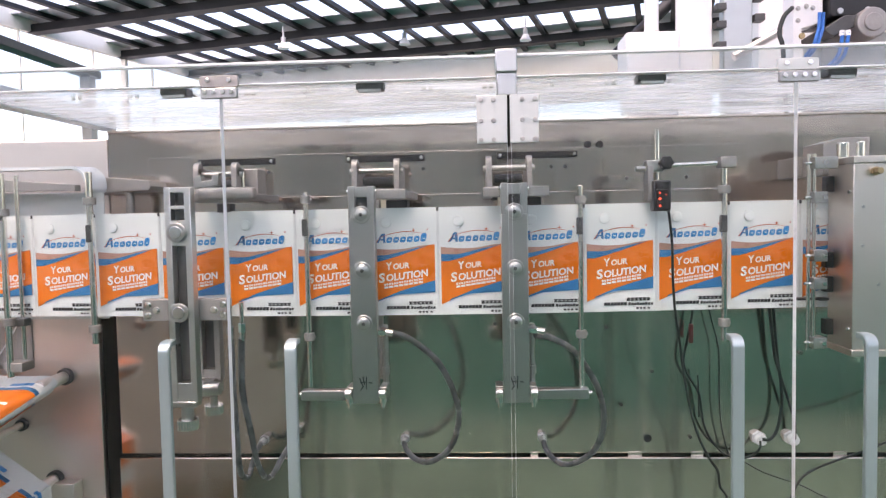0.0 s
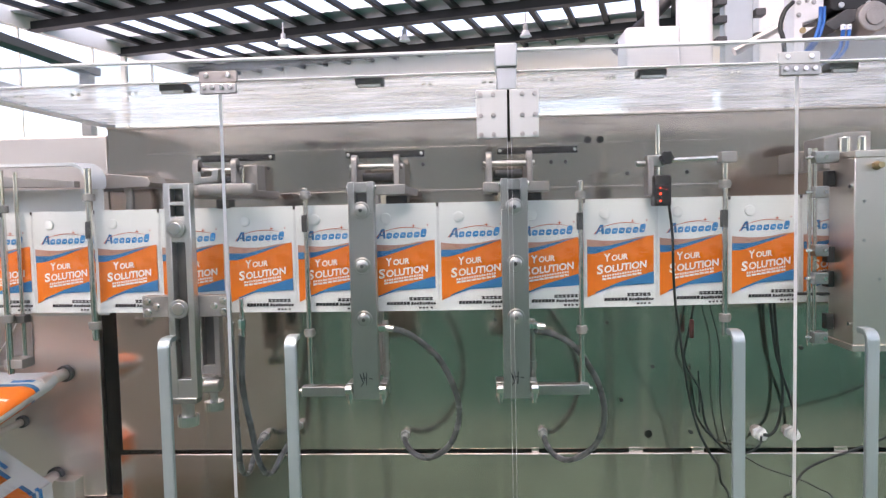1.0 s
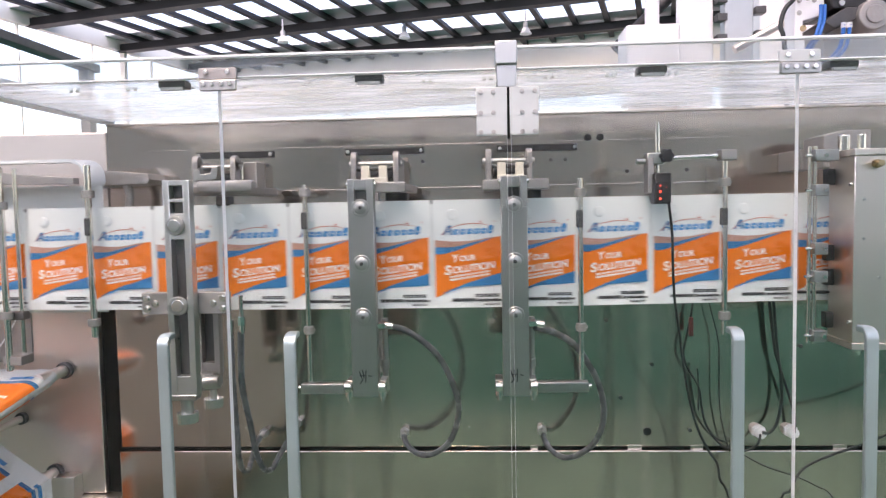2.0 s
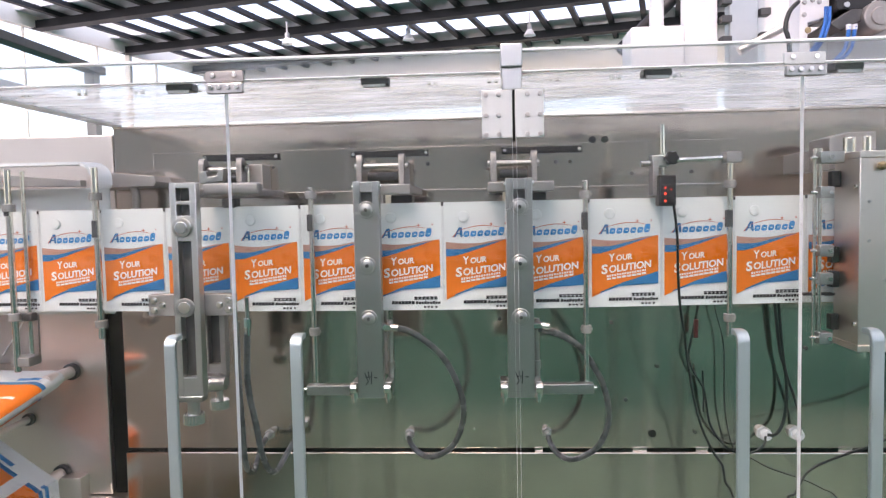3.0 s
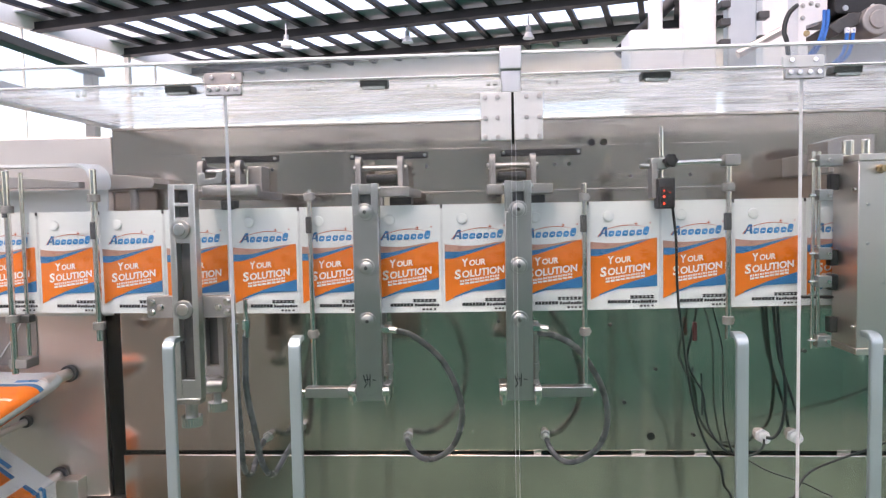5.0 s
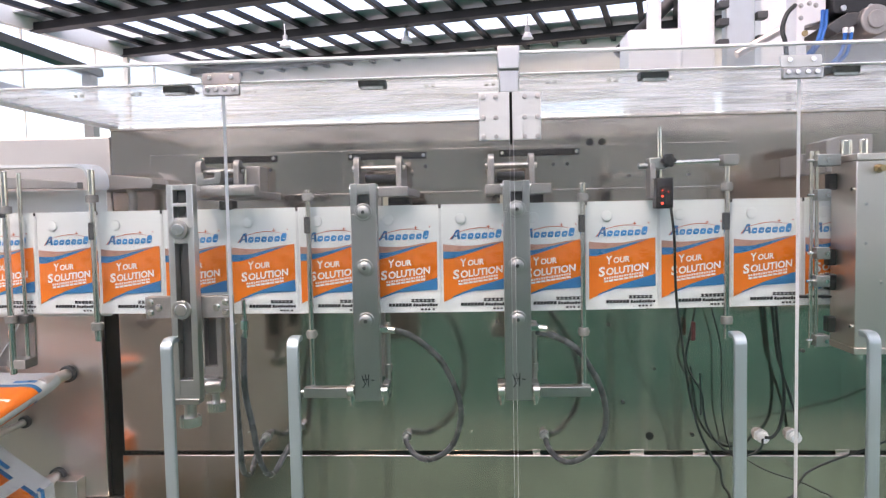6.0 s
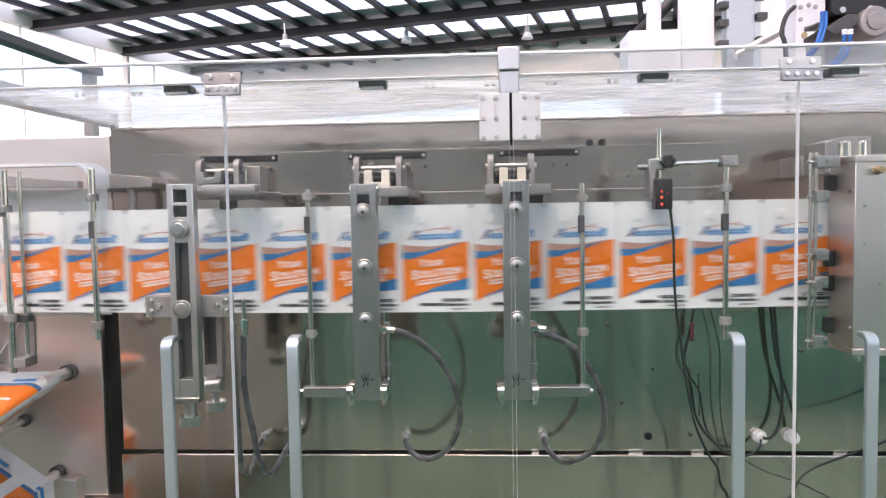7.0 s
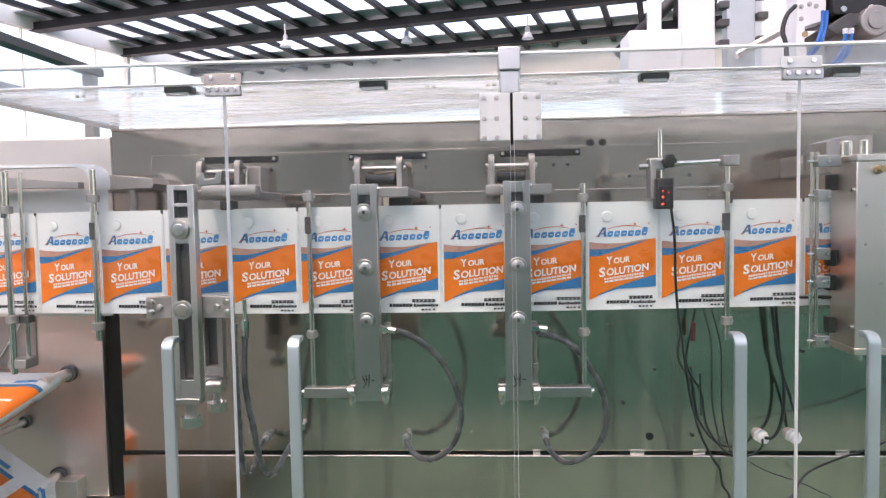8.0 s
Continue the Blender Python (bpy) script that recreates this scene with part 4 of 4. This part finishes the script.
# ---------------------------------------------------------------- gripper box at the film's far end
def gripper_box():
    g = thing("gripper_box", (0.9, -0.04, 1.04), "stainless steel gripper housing the film runs behind", "machine part")
    b = B()
    box(b, 0.648, 1.2, -0.088, -0.006, 1.060, 1.372, 0.0015)
    part("housing", b, STEEL_LEFT, g)
    b = B()
    box(b, 0.6465, 1.2, -0.091, -0.005, 1.372, 1.3835, 0.0012)
    part("top_plate", b, STEEL_LEFT, g)
    b = B()
    box(b, 0.6465, 1.2, -0.090, -0.006, 1.049, 1.060, 0.0012)
    part("bottom_plate", b, STEEL_LEFT, g)
    for x in (0.662, 0.72):
        b = B()
        cyl(b, (x, -0.075, 1.037), (x, -0.075, 1.049), 0.006, 6, bev=0.0008)
        part("bottom_bolt", b, CHROME, g)
    b = B()
    cyl(b, (0.6815, -0.088, 1.358), (0.6815, -0.096, 1.358), 0.0075, 6, bev=0.0008)
    cyl(b, (0.6815, -0.095, 1.358), (0.6815, -0.106, 1.358), 0.0055, 14, bev=0.0008)
    part("air_port", b, BRASS, g, "brass air port")
    for z in (1.325, 1.095):
        b = B()
        cyl(b, (0.648, -0.080, z), (0.644, -0.080, z), 0.0032, 14)
        part("side_screw", b, CHROME, g)
    for x, z in ((0.664, 1.235), (0.664, 1.30), (0.69, 1.17)):
        b = B()
        socket_screw(b, x, -0.088, z, 0.0028, 0.0015)
        part("front_screw", b, STEEL_BAR, g)
    for x, y, r in ((0.660, -0.03, 0.0095), (0.6815, -0.045, 0.0065)):
        b = B()
        cyl(b, (x, y, 1.3835), (x, y, 1.411), r, 24, bev=0.0015)
        part("top_cylinder", b, CHROME, g)
    b = B()
    outline(b, [(0.666, 1.36), (0.75, 1.36), (0.75, 1.428), (0.702, 1.428), (0.666, 1.418)], 0.05, 0.13, 0.002)
    part("rear_block", b, STEEL_DULL, g)
    b = B()
    box(b, 0.66, 0.70, 0.13, YP, 1.36, 1.40, 0.002)
    part("rear_mount", b, STEEL_DULL, g)
    r = thing("jaw_rail", (0.60, -0.05, 1.05), "pair of polished rods with steel gripper jaws", "machine part")
    for x in (0.5961, 0.6051):
        b = B()
        cyl(b, (x, -0.045, 1.052), (x, -0.045, 1.392), 0.0034, 14)
        part("rod", b, CHROME, r)
    for z, lab, w in ((1.376, "head", 0.640), (1.317, "jaw", 0.624), (1.217, "jaw", 0.624), (1.169, "jaw", 0.624), (1.066, "head", 0.624)):
        b = B()
        box(b, 0.601, w, -0.056, -0.03, z - 0.010, z + 0.010, 0.0015)
        o = part(lab, b, STEEL_BAR, r)
        b = B()
        cyl(b, (0.617, -0.056, z), (0.617, -0.061, z), 0.0035, 14)
        cyl(b, (0.588, -0.048, z), (0.601, -0.048, z), 0.0026, 14)
        part("screw", b, CHROME, o)
    for z in (1.340, 1.208, 1.165, 1.09):
        b = B()
        box(b, 0.633, 0.6475, -0.03, -0.013, z - 0.014, z + 0.014, 0.002)
        part("slot_pad", b, BLACK, r)
    b = B()
    box(b, 0.586, 0.640, -0.03, -0.014, 1.137, 1.141, 0.001)
    part("finger", b, BLACK, r)


gripper_box()


# ---------------------------------------------------------------- film rollers beside the unwinder
def roller(x, z, r, y0, label):
    g = thing("film_roller", (x, YP, z), label, "roller", "film rollers")
    b = B()
    cyl(b, (x, YP - 0.004, z), (x, y0, z), r, 22, bev=0.001)
    part("roller_tube", b, STEEL_LEFT, g)
    b = B()
    cyl(b, (x, YP, z), (x, YP - 0.012, z), r + 0.006, 22, bev=0.0015)
    part("collar", b, STEEL_DARK, g)


roller(-0.911, 0.951, 0.013, 0.13, "steel film guide roller on the unwinder plate")
roller(-1.018, 0.841, 0.008, -0.3, "thin steel film guide roller on the unwinder plate")
roller(-0.946, 0.716, 0.013, 0.11, "steel film guide roller on the unwinder plate")


def wrapped_film(name, path, y0, y1, label, lean=0.0, near=0.16, far=0.28):
    """A film sheet that follows a path in x and z, with printed panels on its outer side."""
    g = thing(name, (path[0][0], y0, path[0][1]), label, "film")
    pts = smooth_path([(x, 0, z) for x, z in path], 8)
    b = B()

    def lay(bm, lo, hi, s0, s1, lift):
        run, rows = 0.0, []
        for i, p in enumerate(pts):
            if i:
                run += (p - pts[i - 1]).length
            d = (pts[min(i + 1, len(pts) - 1)] - pts[max(i - 1, 0)]).normalized()
            nrm = Vector((-d.z, 0, d.x))
            if s0 <= run <= s1:
                q = p + nrm * lift
                rows.append((bm.verts.new((q.x, lo, q.z + lean * (lo - y1))), bm.verts.new((q.x, hi, q.z + lean * (hi - y1)))))
        for a, c in zip(rows, rows[1:]):
            bm.faces.new((a[0], a[1], c[1], c[0]))
        return run
    total = lay(b, y0, y1, -1, 99, 0.0)
    part("sheet", b, FILM, g)
    s = total % 0.13 - 0.13 + 0.055
    w = abs(y1 - y0)
    while s < total:
        b = B()
        lay(b, y0 + near * w, y1 - far * w, s + 0.006, s + 0.118, 0.0008)
        part("orange_panel", b, ORANGE, g, "orange printed panel")
        b = B()
        lay(b, y1 - far * w, y1 - (far - 0.05) * w, s + 0.006, s + 0.118, 0.001)
        part("blue_stripe", b, BLUE, g, "blue printed swoosh")
        b = B()
        lay(b, y0 + 0.42 * w, y0 + 0.46 * w, s + 0.02, s + 0.1, 0.0012)
        part("small_print", b, WHITE_INK, g, "white printed bars")
        b = B()
        lay(b, y1 - (far - 0.08) * w, y1 - (far - 0.13) * w, s + 0.03, s + 0.095, 0.0012)
        part("mark", b, LOGO_BLUE, g, "blue printed maker's mark")
        s += 0.13
    return g


wrapped_film("film_loop", [(-1.55, 0.985), (-1.2, 0.975), (-0.98, 0.966), (-0.915, 0.966), (-0.894, 0.951), (-0.905, 0.934), (-0.94, 0.915), (-1.2, 0.80)], -0.08, 0.17, "white and orange printed film folding round a roller", 0.16, 0.05, 0.30)
wrapped_film("film_loop", [(-1.5, 1.175), (-1.2, 0.934), (-1.044, 0.809), (-0.957, 0.745), (-0.928, 0.724), (-0.920, 0.70), (-0.919, 0.5), (-0.918, 0.3)], -0.08, 0.17, "white and orange printed film running down over a roller", 0.05, 0.05, 0.27)


def film_former():
    g = thing("film_former", (-1.0, 0.1, 1.3), "white rounded film folding guide on a grey arm", "machine part")
    b = B()
    path = [(-1.6, 1.408)] + [(-0.76 + 0.035 * math.sin(math.pi / 2 * k / 8), 1.373 + 0.035 * math.cos(math.pi / 2 * k / 8)) for k in range(9)] + [(-0.725, 1.362)]
    lo = [(b.verts.new((x, 0.03, z)), b.verts.new((x, 0.10, z + 0.003))) for x, z in path]
    hi = [(b.verts.new((x - 0.003 * (k > 5), 0.03, z - 0.006)), b.verts.new((x - 0.003 * (k > 5), 0.10, z - 0.003))) for k, (x, z) in enumerate(path)]
    for k in range(len(path) - 1):
        b.faces.new((lo[k][0], lo[k + 1][0], lo[k + 1][1], lo[k][1]))
        b.faces.new((hi[k][0], hi[k][1], hi[k + 1][1], hi[k + 1][0]))
        b.faces.new((lo[k][0], hi[k][0], hi[k + 1][0], lo[k + 1][0]))
        b.faces.new((lo[k][1], lo[k + 1][1], hi[k + 1][1], hi[k][1]))
    part("guide_sheet", b, WHITE_PAINT, g)
    b = B()
    outline(b, [(-1.6, 1.375), (-1.6, 1.402), (-1.1, 1.402), (-0.75, 1.372), (-0.75, 1.36)], 0.03, 0.05, 0.001)
    part("triangle_plate", b, STEEL_DULL, g)
    b = B()
    box(b, -1.6, -0.735, 0.104, 0.107, 1.10, 1.360, 0.001)
    part("inner_film", b, FILM, g)
    b = B()
    outline(b, [(-0.80, 1.358), (-0.70, 1.362), (-0.664, 1.362), (-0.658, 1.372), (-0.664, 1.384), (-0.72, 1.390), (-0.80, 1.396)], 0.15, YP, 0.002)
    part("arm", b, STEEL_DULL, g)
    b = B()
    tube(b, [(-0.715, 0.17, 1.315), (-0.713, 0.17, 1.345), (-0.722, 0.17, 1.368), (-0.74, 0.17, 1.378)], 0.009)
    part("curved_finger", b, STEEL_DULL, g)


film_former()


# ---------------------------------------------------------------- clear guards
def pane_mesh(name, parent, x0, x1, z0, z1):
    b = B()
    box(b, x0, x1, YD - 0.004, YD + 0.004, z0, z1)
    for f in b.faces:
        if abs(f.normal.x) > 0.5:
            f.material_index = 1
    o = part(name, b, [PANE, EDGE], parent)
    o.visible_shadow = False
    return o


def d_handle(parent, x, way):
    """Flat bar handle that bends back to the pane at its ends."""
    b = B()
    w, t = 0.0086, 0.0042
    pts = [(YD - 0.004, 1.113), (YD - 0.014, 1.113)]
    for k in range(7):
        a = math.pi / 2 * k / 6
        pts.append((YD - 0.018 - 0.012 * math.sin(a), 1.101 + 0.012 * math.cos(a)))
    low = [(y, 1.54 - z - 0.11) for y, z in reversed(pts)]
    path = [Vector((0, y, z)) for y, z in pts + low]
    rows = []
    for i, p in enumerate(path):
        d = (path[min(i + 1, len(path) - 1)] - path[max(i - 1, 0)]).normalized()
        nrm = Vector((0, -d.z, d.y)) * t
        rows.append([b.verts.new((x + sx * w, *(p + sn * nrm)[1:])) for sx, sn in ((-1, -1), (1, -1), (1, 1), (-1, 1))])
    for a, c in zip(rows, rows[1:]):
        for k in range(4):
            b.faces.new((a[k], a[(k + 1) % 4], c[(k + 1) % 4], c[k]))
    b.faces.new(rows[0])
    b.faces.new(rows[-1][::-1])
    bmesh.ops.recalc_face_normals(b, faces=b.faces)
    es = [e for e in b.edges if abs(e.verts[0].co.x - e.verts[1].co.x) < 1e-6 and len(e.link_faces) == 2 and e.calc_face_angle(0) > 1.2]
    bmesh.ops.bevel(b, geom=es, offset=0.0012, segments=2, affect="EDGES")
    part("handle", b, HANDLE, parent, "pale aluminium pull handle")


def guard_door(x0, x1, handle_x, label):
    d = thing("guard_door", ((x0 + x1) / 2, YD, 0.35), label, "door", "clear guard doors")
    pane_mesh("pane", d, x0, x1, 0.35, 1.498)
    d_handle(d, handle_x, 1)
    return d


guard_door(-0.79, -0.3590, -0.4482, "clear acrylic guard door with an aluminium pull handle, closed")
guard_door(-0.3570, 0.0725, -0.2553, "clear acrylic guard door with an aluminium pull handle, closed")
guard_door(0.0785, 0.4893, 0.3973, "clear acrylic guard door with an aluminium pull handle, closed")
guard_door(0.4907, 1.35, 0.5836, "clear acrylic guard door with an aluminium pull handle, closed")


def guard_header():
    h = thing("guard_lid", (0.07, 0, 1.505), "clear acrylic lid and front strip over the machine", "cover")
    for x0, x1 in ((-0.79, 0.056), (0.087, 1.35)):
        b = B()
        box(b, x0, x1, YD - 0.004, YD + 0.004, 1.501, 1.534)
        for f in b.faces:
            if abs(f.normal.z) > 0.5:
                f.material_index = 1
        o = part("front_strip", b, [STRIP, EDGE], h)
        o.visible_shadow = False
    # opaque white strips draw the bright glint on the acrylic edges
    for x0, x1 in ((-0.79, 0.056), (0.088, 1.35)):
        for z0, z1 in ((1.5310, 1.5345), (1.5005, 1.5025)):
            b = B()
            box(b, x0, x1, YD - 0.0062, YD + 0.0055, z0, z1, 0.0006)
            part("edge_glint", b, EDGE, h, "white strip painting the bright glint along the acrylic edge")
    b = B()
    box(b, -0.79, 1.35, YD + 0.006, YP - 0.006, 1.5005, 1.5055)
    o = part("top_sheet", b, LID, h)
    o.visible_shadow = False
    b = B()
    box(b, 0.056, 0.088, YD - 0.012, YD + 0.03, 1.507, 1.541, 0.002)
    part("post_cap", b, ALU, h)
    b = B()
    box(b, 0.058, 0.087, YD - 0.008, YD + 0.02, 1.474, 1.507, 0.002)
    part("post", b, ALU, h)
    for x0, x1 in ((0.0275, 0.0725), (0.0765, 0.1185)):
        p = thing("hinge_plate", ((x0 + x1) / 2, YD - 0.006, 1.405), "white anodised hinge plate with six screws", "hinge", "centre hinge plates")
        b = B()
        box(b, x0, x1, YD - 0.0095, YD - 0.0042, 1.4045, 1.4745, 0.001)
        part("plate", b, PLATE, p)
        k = (x0 + 0.0065, x0 + 0.0250) if x0 < 0.05 else (x0 + 0.0180, x0 + 0.0365)
        for x in k:
            for z in (1.4675, 1.4375, 1.4095):
                b = B()
                socket_screw(b, x, YD - 0.0095, z, 0.0034, 0.0022)
                part("screw", b, STEEL_BAR, p)
    b = B()
    box(b, 0.0728, 0.0762, YD - 0.007, YD + 0.01, 1.40, 1.4745)
    part("hinge_gap", b, BLACK_GAP, h)
    for x0 in (0.460, -0.386):
        p = thing("door_hinge", (x0 + 0.029, YD - 0.006, 1.482), "small silver glass-door hinge with bolts", "hinge", "door hinges")
        b = B()
        outline(b, rounded(x0, x0 + 0.058, 1.498, 1.515, 0.003), YD - 0.0095, YD - 0.0045, 0.0008)
        part("upper_leaf", b, PLATE if x0 > 0 else STEEL_DULL, p)
        b = B()
        outline(b, rounded(x0 + 0.002, x0 + 0.057, 1.481, 1.4965, 0.003), YD - 0.013, YD - 0.0045, 0.001)
        part("lower_leaf", b, STEEL_BAR, p)
        for x, z in ((x0 + 0.012, 1.508), (x0 + 0.045, 1.508), (x0 + 0.009, 1.490), (x0 + 0.022, 1.490), (x0 + 0.036, 1.490), (x0 + 0.049, 1.490)):
            b = B()
            y = YD - 0.0095 if z > 1.5 else YD - 0.013
            socket_screw(b, x, y, z, 0.0038, 0.003)
            part("bolt", b, CHROME, p)
    for x in (-0.435, -0.133, 0.287, 0.560):
        m = thing("magnet_catch", (x, YD + 0.03, 1.485), "dark magnetic door catch under the lid", "catch", "magnetic catches")
        b = B()
        box(b, x - 0.021, x + 0.021, YD + 0.008, YD + 0.032, 1.4905, 1.5025, 0.002)
        part("body", b, STEEL_DARK, m)
        b = B()
        box(b, x - 0.017, x + 0.017, YD + 0.006, YD + 0.012, 1.4865, 1.4915, 0.001)
        part("striker", b, STEEL_BAR, m)
    x = -0.9
    while x < 0.9:
        b = B()
        for dx in (0, 0.011):
            cyl(b, (x + dx, YD + 0.05, 1.4955), (x + dx, YD + 0.05, 1.5010), 0.0035, 14, bev=0.0006)
        part("screw", b, CHROME, h)
        x += 0.094


guard_header()


def end_frame():
    b = B()
    box(b, -0.800, -0.768, YD - 0.004, YP, 1.4985, 1.534, 0.003)
    whole("guard_end_beam", b, WHITE_PAINT, (-0.785, 0, 1.50), "white end beam of the clear guard", "beam")


end_frame()


# ---------------------------------------------------------------- machines seen over the top
def behind():
    f = thing("filling_unit", (0.8, 1.3, 1.49), "white filling unit with round columns behind the cabinet", "machine")
    b = B()
    box(b, 0.5426, 0.727, 1.15, 1.30, 1.70, 1.912, 0.012, 4)
    part("tank", b, WHITE_PAINT, f)
    b = B()
    cyl(b, (0.657, 1.26, 1.91), (0.657, 1.26, 2.4), 0.025, 20)
    part("pipe", b, WHITE_PAINT, f)
    b = B()
    cyl(b, (0.657, 1.26, 1.908), (0.657, 1.26, 1.935), 0.03, 20, bev=0.002)
    part("pipe_collar", b, STEEL_LEFT, f)
    b = B()
    box(b, 0.731, 0.848, 1.19, 1.23, 1.49, 2.5, 0.006)
    part("column", b, WHITE_PAINT, f)
    b = B()
    box(b, 0.879, 0.977, 1.17, 1.22, 1.49, 2.5, 0.006)
    part("column", b, ALU, f)
    b = B()
    box(b, 1.127, 1.5, 1.5, 1.7, 1.3, 2.6, 0.01)
    part("cabinet", b, WHITE_PAINT, f)
    for bx, z in ((0.852, 1.86), (0.852, 1.93), (0.852, 1.99), (0.981, 1.87), (0.981, 1.95), (0.981, 2.02)):
        b = B()
        box(b, bx, bx + 0.034, 1.16, 1.2, z - 0.012, z + 0.012, 0.002)
        part("bracket", b, STEEL_DARK, f)
    b = B()
    box(b, 0.3, 1.6, 0.9, 1.7, 0.0, 1.50, 0.01)
    box(b, 0.55, 0.72, 1.16, 1.28, 1.49, 1.72, 0.006)
    part("base", b, STEEL_LEFT, f)
    b = B()
    cyl(b, (0.85, 1.0, 1.783), (1.22, 1.0, 1.976), 0.013, 14)
    part("brace", b, STEEL_LEFT, f)
    m = thing("drive_motor", (0.93, 0.55, 1.49), "black servo motor on a white bracket with blue air tubes", "motor")
    b = B()
    outline(b, rounded(0.900, 1.20, 1.768, 1.92, 0.010), 0.50, 0.66, 0.003)
    part("motor_body", b, BLACK, m)
    b = B()
    outline(b, [(0.878, 1.735), (0.905, 1.716), (0.962, 1.742), (1.05, 1.742), (1.05, 1.767), (0.93, 1.767)], 0.49, 0.62, 0.003)
    part("gearbox", b, STEEL_DARK, m)
    b = B()
    cyl(b, (0.990, 0.475, 1.745), (0.990, 0.60, 1.745), 0.037, 32, bev=0.004)
    cyl(b, (0.990, 0.470, 1.745), (0.990, 0.476, 1.745), 0.022, 28, bev=0.002)
    part("output_flange", b, STEEL_DULL, m)
    for x, z in ((0.9236, 1.780), (0.9892, 1.781), (1.05, 1.782)):
        b = B()
        socket_screw(b, x, 0.50, z, 0.007, 0.004)
        part("screw", b, ALU, m)
    b = B()
    outline(b, [(0.8206, 1.90), (0.8206, 1.49), (0.842, 1.49), (0.842, 1.745), (0.893, 1.760), (0.893, 1.90)], 0.52, 0.58, 0.003)
    part("bracket", b, WHITE_PAINT, m)
    for x, z in ((0.832, 1.795), (0.868, 1.795), (0.832, 1.765), (0.852, 1.800)):
        b = B()
        hex_bolt(b, x, 0.52, z, 0.0045, 0.005)
        part("bolt", b, STEEL_BAR, m)
    b = B()
    cyl(b, (0.8415, 0.516, 1.727), (0.8415, 0.53, 1.727), 0.0075, 18, bev=0.001)
    part("air_port", b, BRASS, m, "brass air port")
    b = B()
    box(b, 0.90, 1.2, 0.54, 0.64, 1.49, 1.735, 0.003)
    part("pedestal", b, STEEL_DULL, m)
    for dx in (0.0, 0.009):
        cable([(0.8700 + dx, 0.49, 1.775), (0.8695 + dx, 0.49, 1.7444), (0.8644 + dx, 0.49, 1.7215), (0.8553 + dx, 0.49, 1.6959), (0.8480 + dx, 0.515, 1.675)], 0.0042, "blue air tube on a white bracket", BLUE_TUBE)
    for dx in (0.0, 0.014):
        cable([(0.9190 + dx, 0.478, 1.722), (0.9185 + dx, 0.481, 1.7024), (0.9170 + dx, 0.484, 1.6843), (0.9110 + dx, 0.49, 1.6635), (0.9042 + dx, 0.535, 1.6453)], 0.0045, "blue air tube at the motor", BLUE_TUBE)
        b = B()
        cyl(b, (0.919 + dx, 0.48, 1.715), (0.919 + dx, 0.48, 1.728), 0.0062, 18, bev=0.001)
        part("tube_collar", b, WHITE_PAINT, m, "white tube collar")
    cable([(0.815, 0.515, 1.795), (0.8064, 0.5, 1.7889), (0.789, 0.494, 1.7728), (0.7772, 0.488, 1.7497), (0.7708, 0.482, 1.7225), (0.7765, 0.476, 1.6924), (0.78, 0.47, 1.6), (0.78, 0.46, 1.499)], 0.0055, "thick black cable arching over a white bracket")
    g = thing("cable_gantry", (-2.23, 1.7, 0), "grey steel cable gantry over the unwinder", "gantry")
    b = B()
    box(b, -2.28, -2.2, 0.6, 2.75, 2.14, 2.185, 0.004)
    part("beam", b, STEEL_DARK, g)
    for y in (0.65, 2.65):
        b = B()
        box(b, -2.28, -2.22, y, y + 0.06, 0, 2.14, 0.004)
        part("post", b, STEEL_DULL, g)


behind()


def carton_pallet():
    # added out of view; gives the left of the panel a brown reflection
    g = thing("carton_pallet", (-1.75, -1.75, 0), "unseen stack of brown boxes on a pallet, added for its reflection", "cartons")
    for y in (-2.2, -1.75, -1.3):
        b = B()
        box(b, -2.4, -1.08, y - 0.05, y + 0.05, 0.0, 0.10, 0.004)
        part("skid", b, PALLET, g)
    for k in range(7):
        b = B()
        box(b, -2.4 + 0.2 * k, -2.28 + 0.2 * k, -2.25, -1.25, 0.10, 0.122, 0.002)
        part("deck_board", b, PALLET, g)
    for i in range(2):
        for j in range(2):
            for k in range(3):
                b = B()
                box(b, -2.38 + 0.65 * i, -1.742 + 0.65 * i, -2.24 + 0.5 * j, -1.752 + 0.5 * j, 0.122 + 0.33 * k, 0.449 + 0.33 * k, 0.004)
                part("carton", b, CARTON, g)


carton_pallet()


# ---------------------------------------------------------------- what moves
def motions():
    steps = ((0.0, 0.0), (0.07, 0.15), (0.17, 0.44), (0.27, 0.78), (0.37, 0.965), (0.46, 1.0))
    feed = [(0.0, 0.0)]
    for n, t0 in enumerate((1.655, 4.235, 6.835)):
        feed += [(t0 + dt, PITCH * (n + s)) for dt, s in steps]
    feed.append((8.0, 3 * PITCH))
    for i, ob in pouches:
        walk(ob, [(t, pouch_pose(PITCH * i + s)) for t, s in feed])
    for r, lag in rockers:
        x, y, z = ORG[r.name]
        up, down = pose(x, y, z), pose(x, y + 0.02, z - 0.045, 25)
        rows = [(0.0, down)]
        for t in (1.27, 3.87, 6.47):
            rows += [(t + lag, down), (t + lag + 0.13, up), (t + 0.87, up), (t + 1.16, down)]
        rows.append((8.0, down))
        walk(r, rows)


motions()
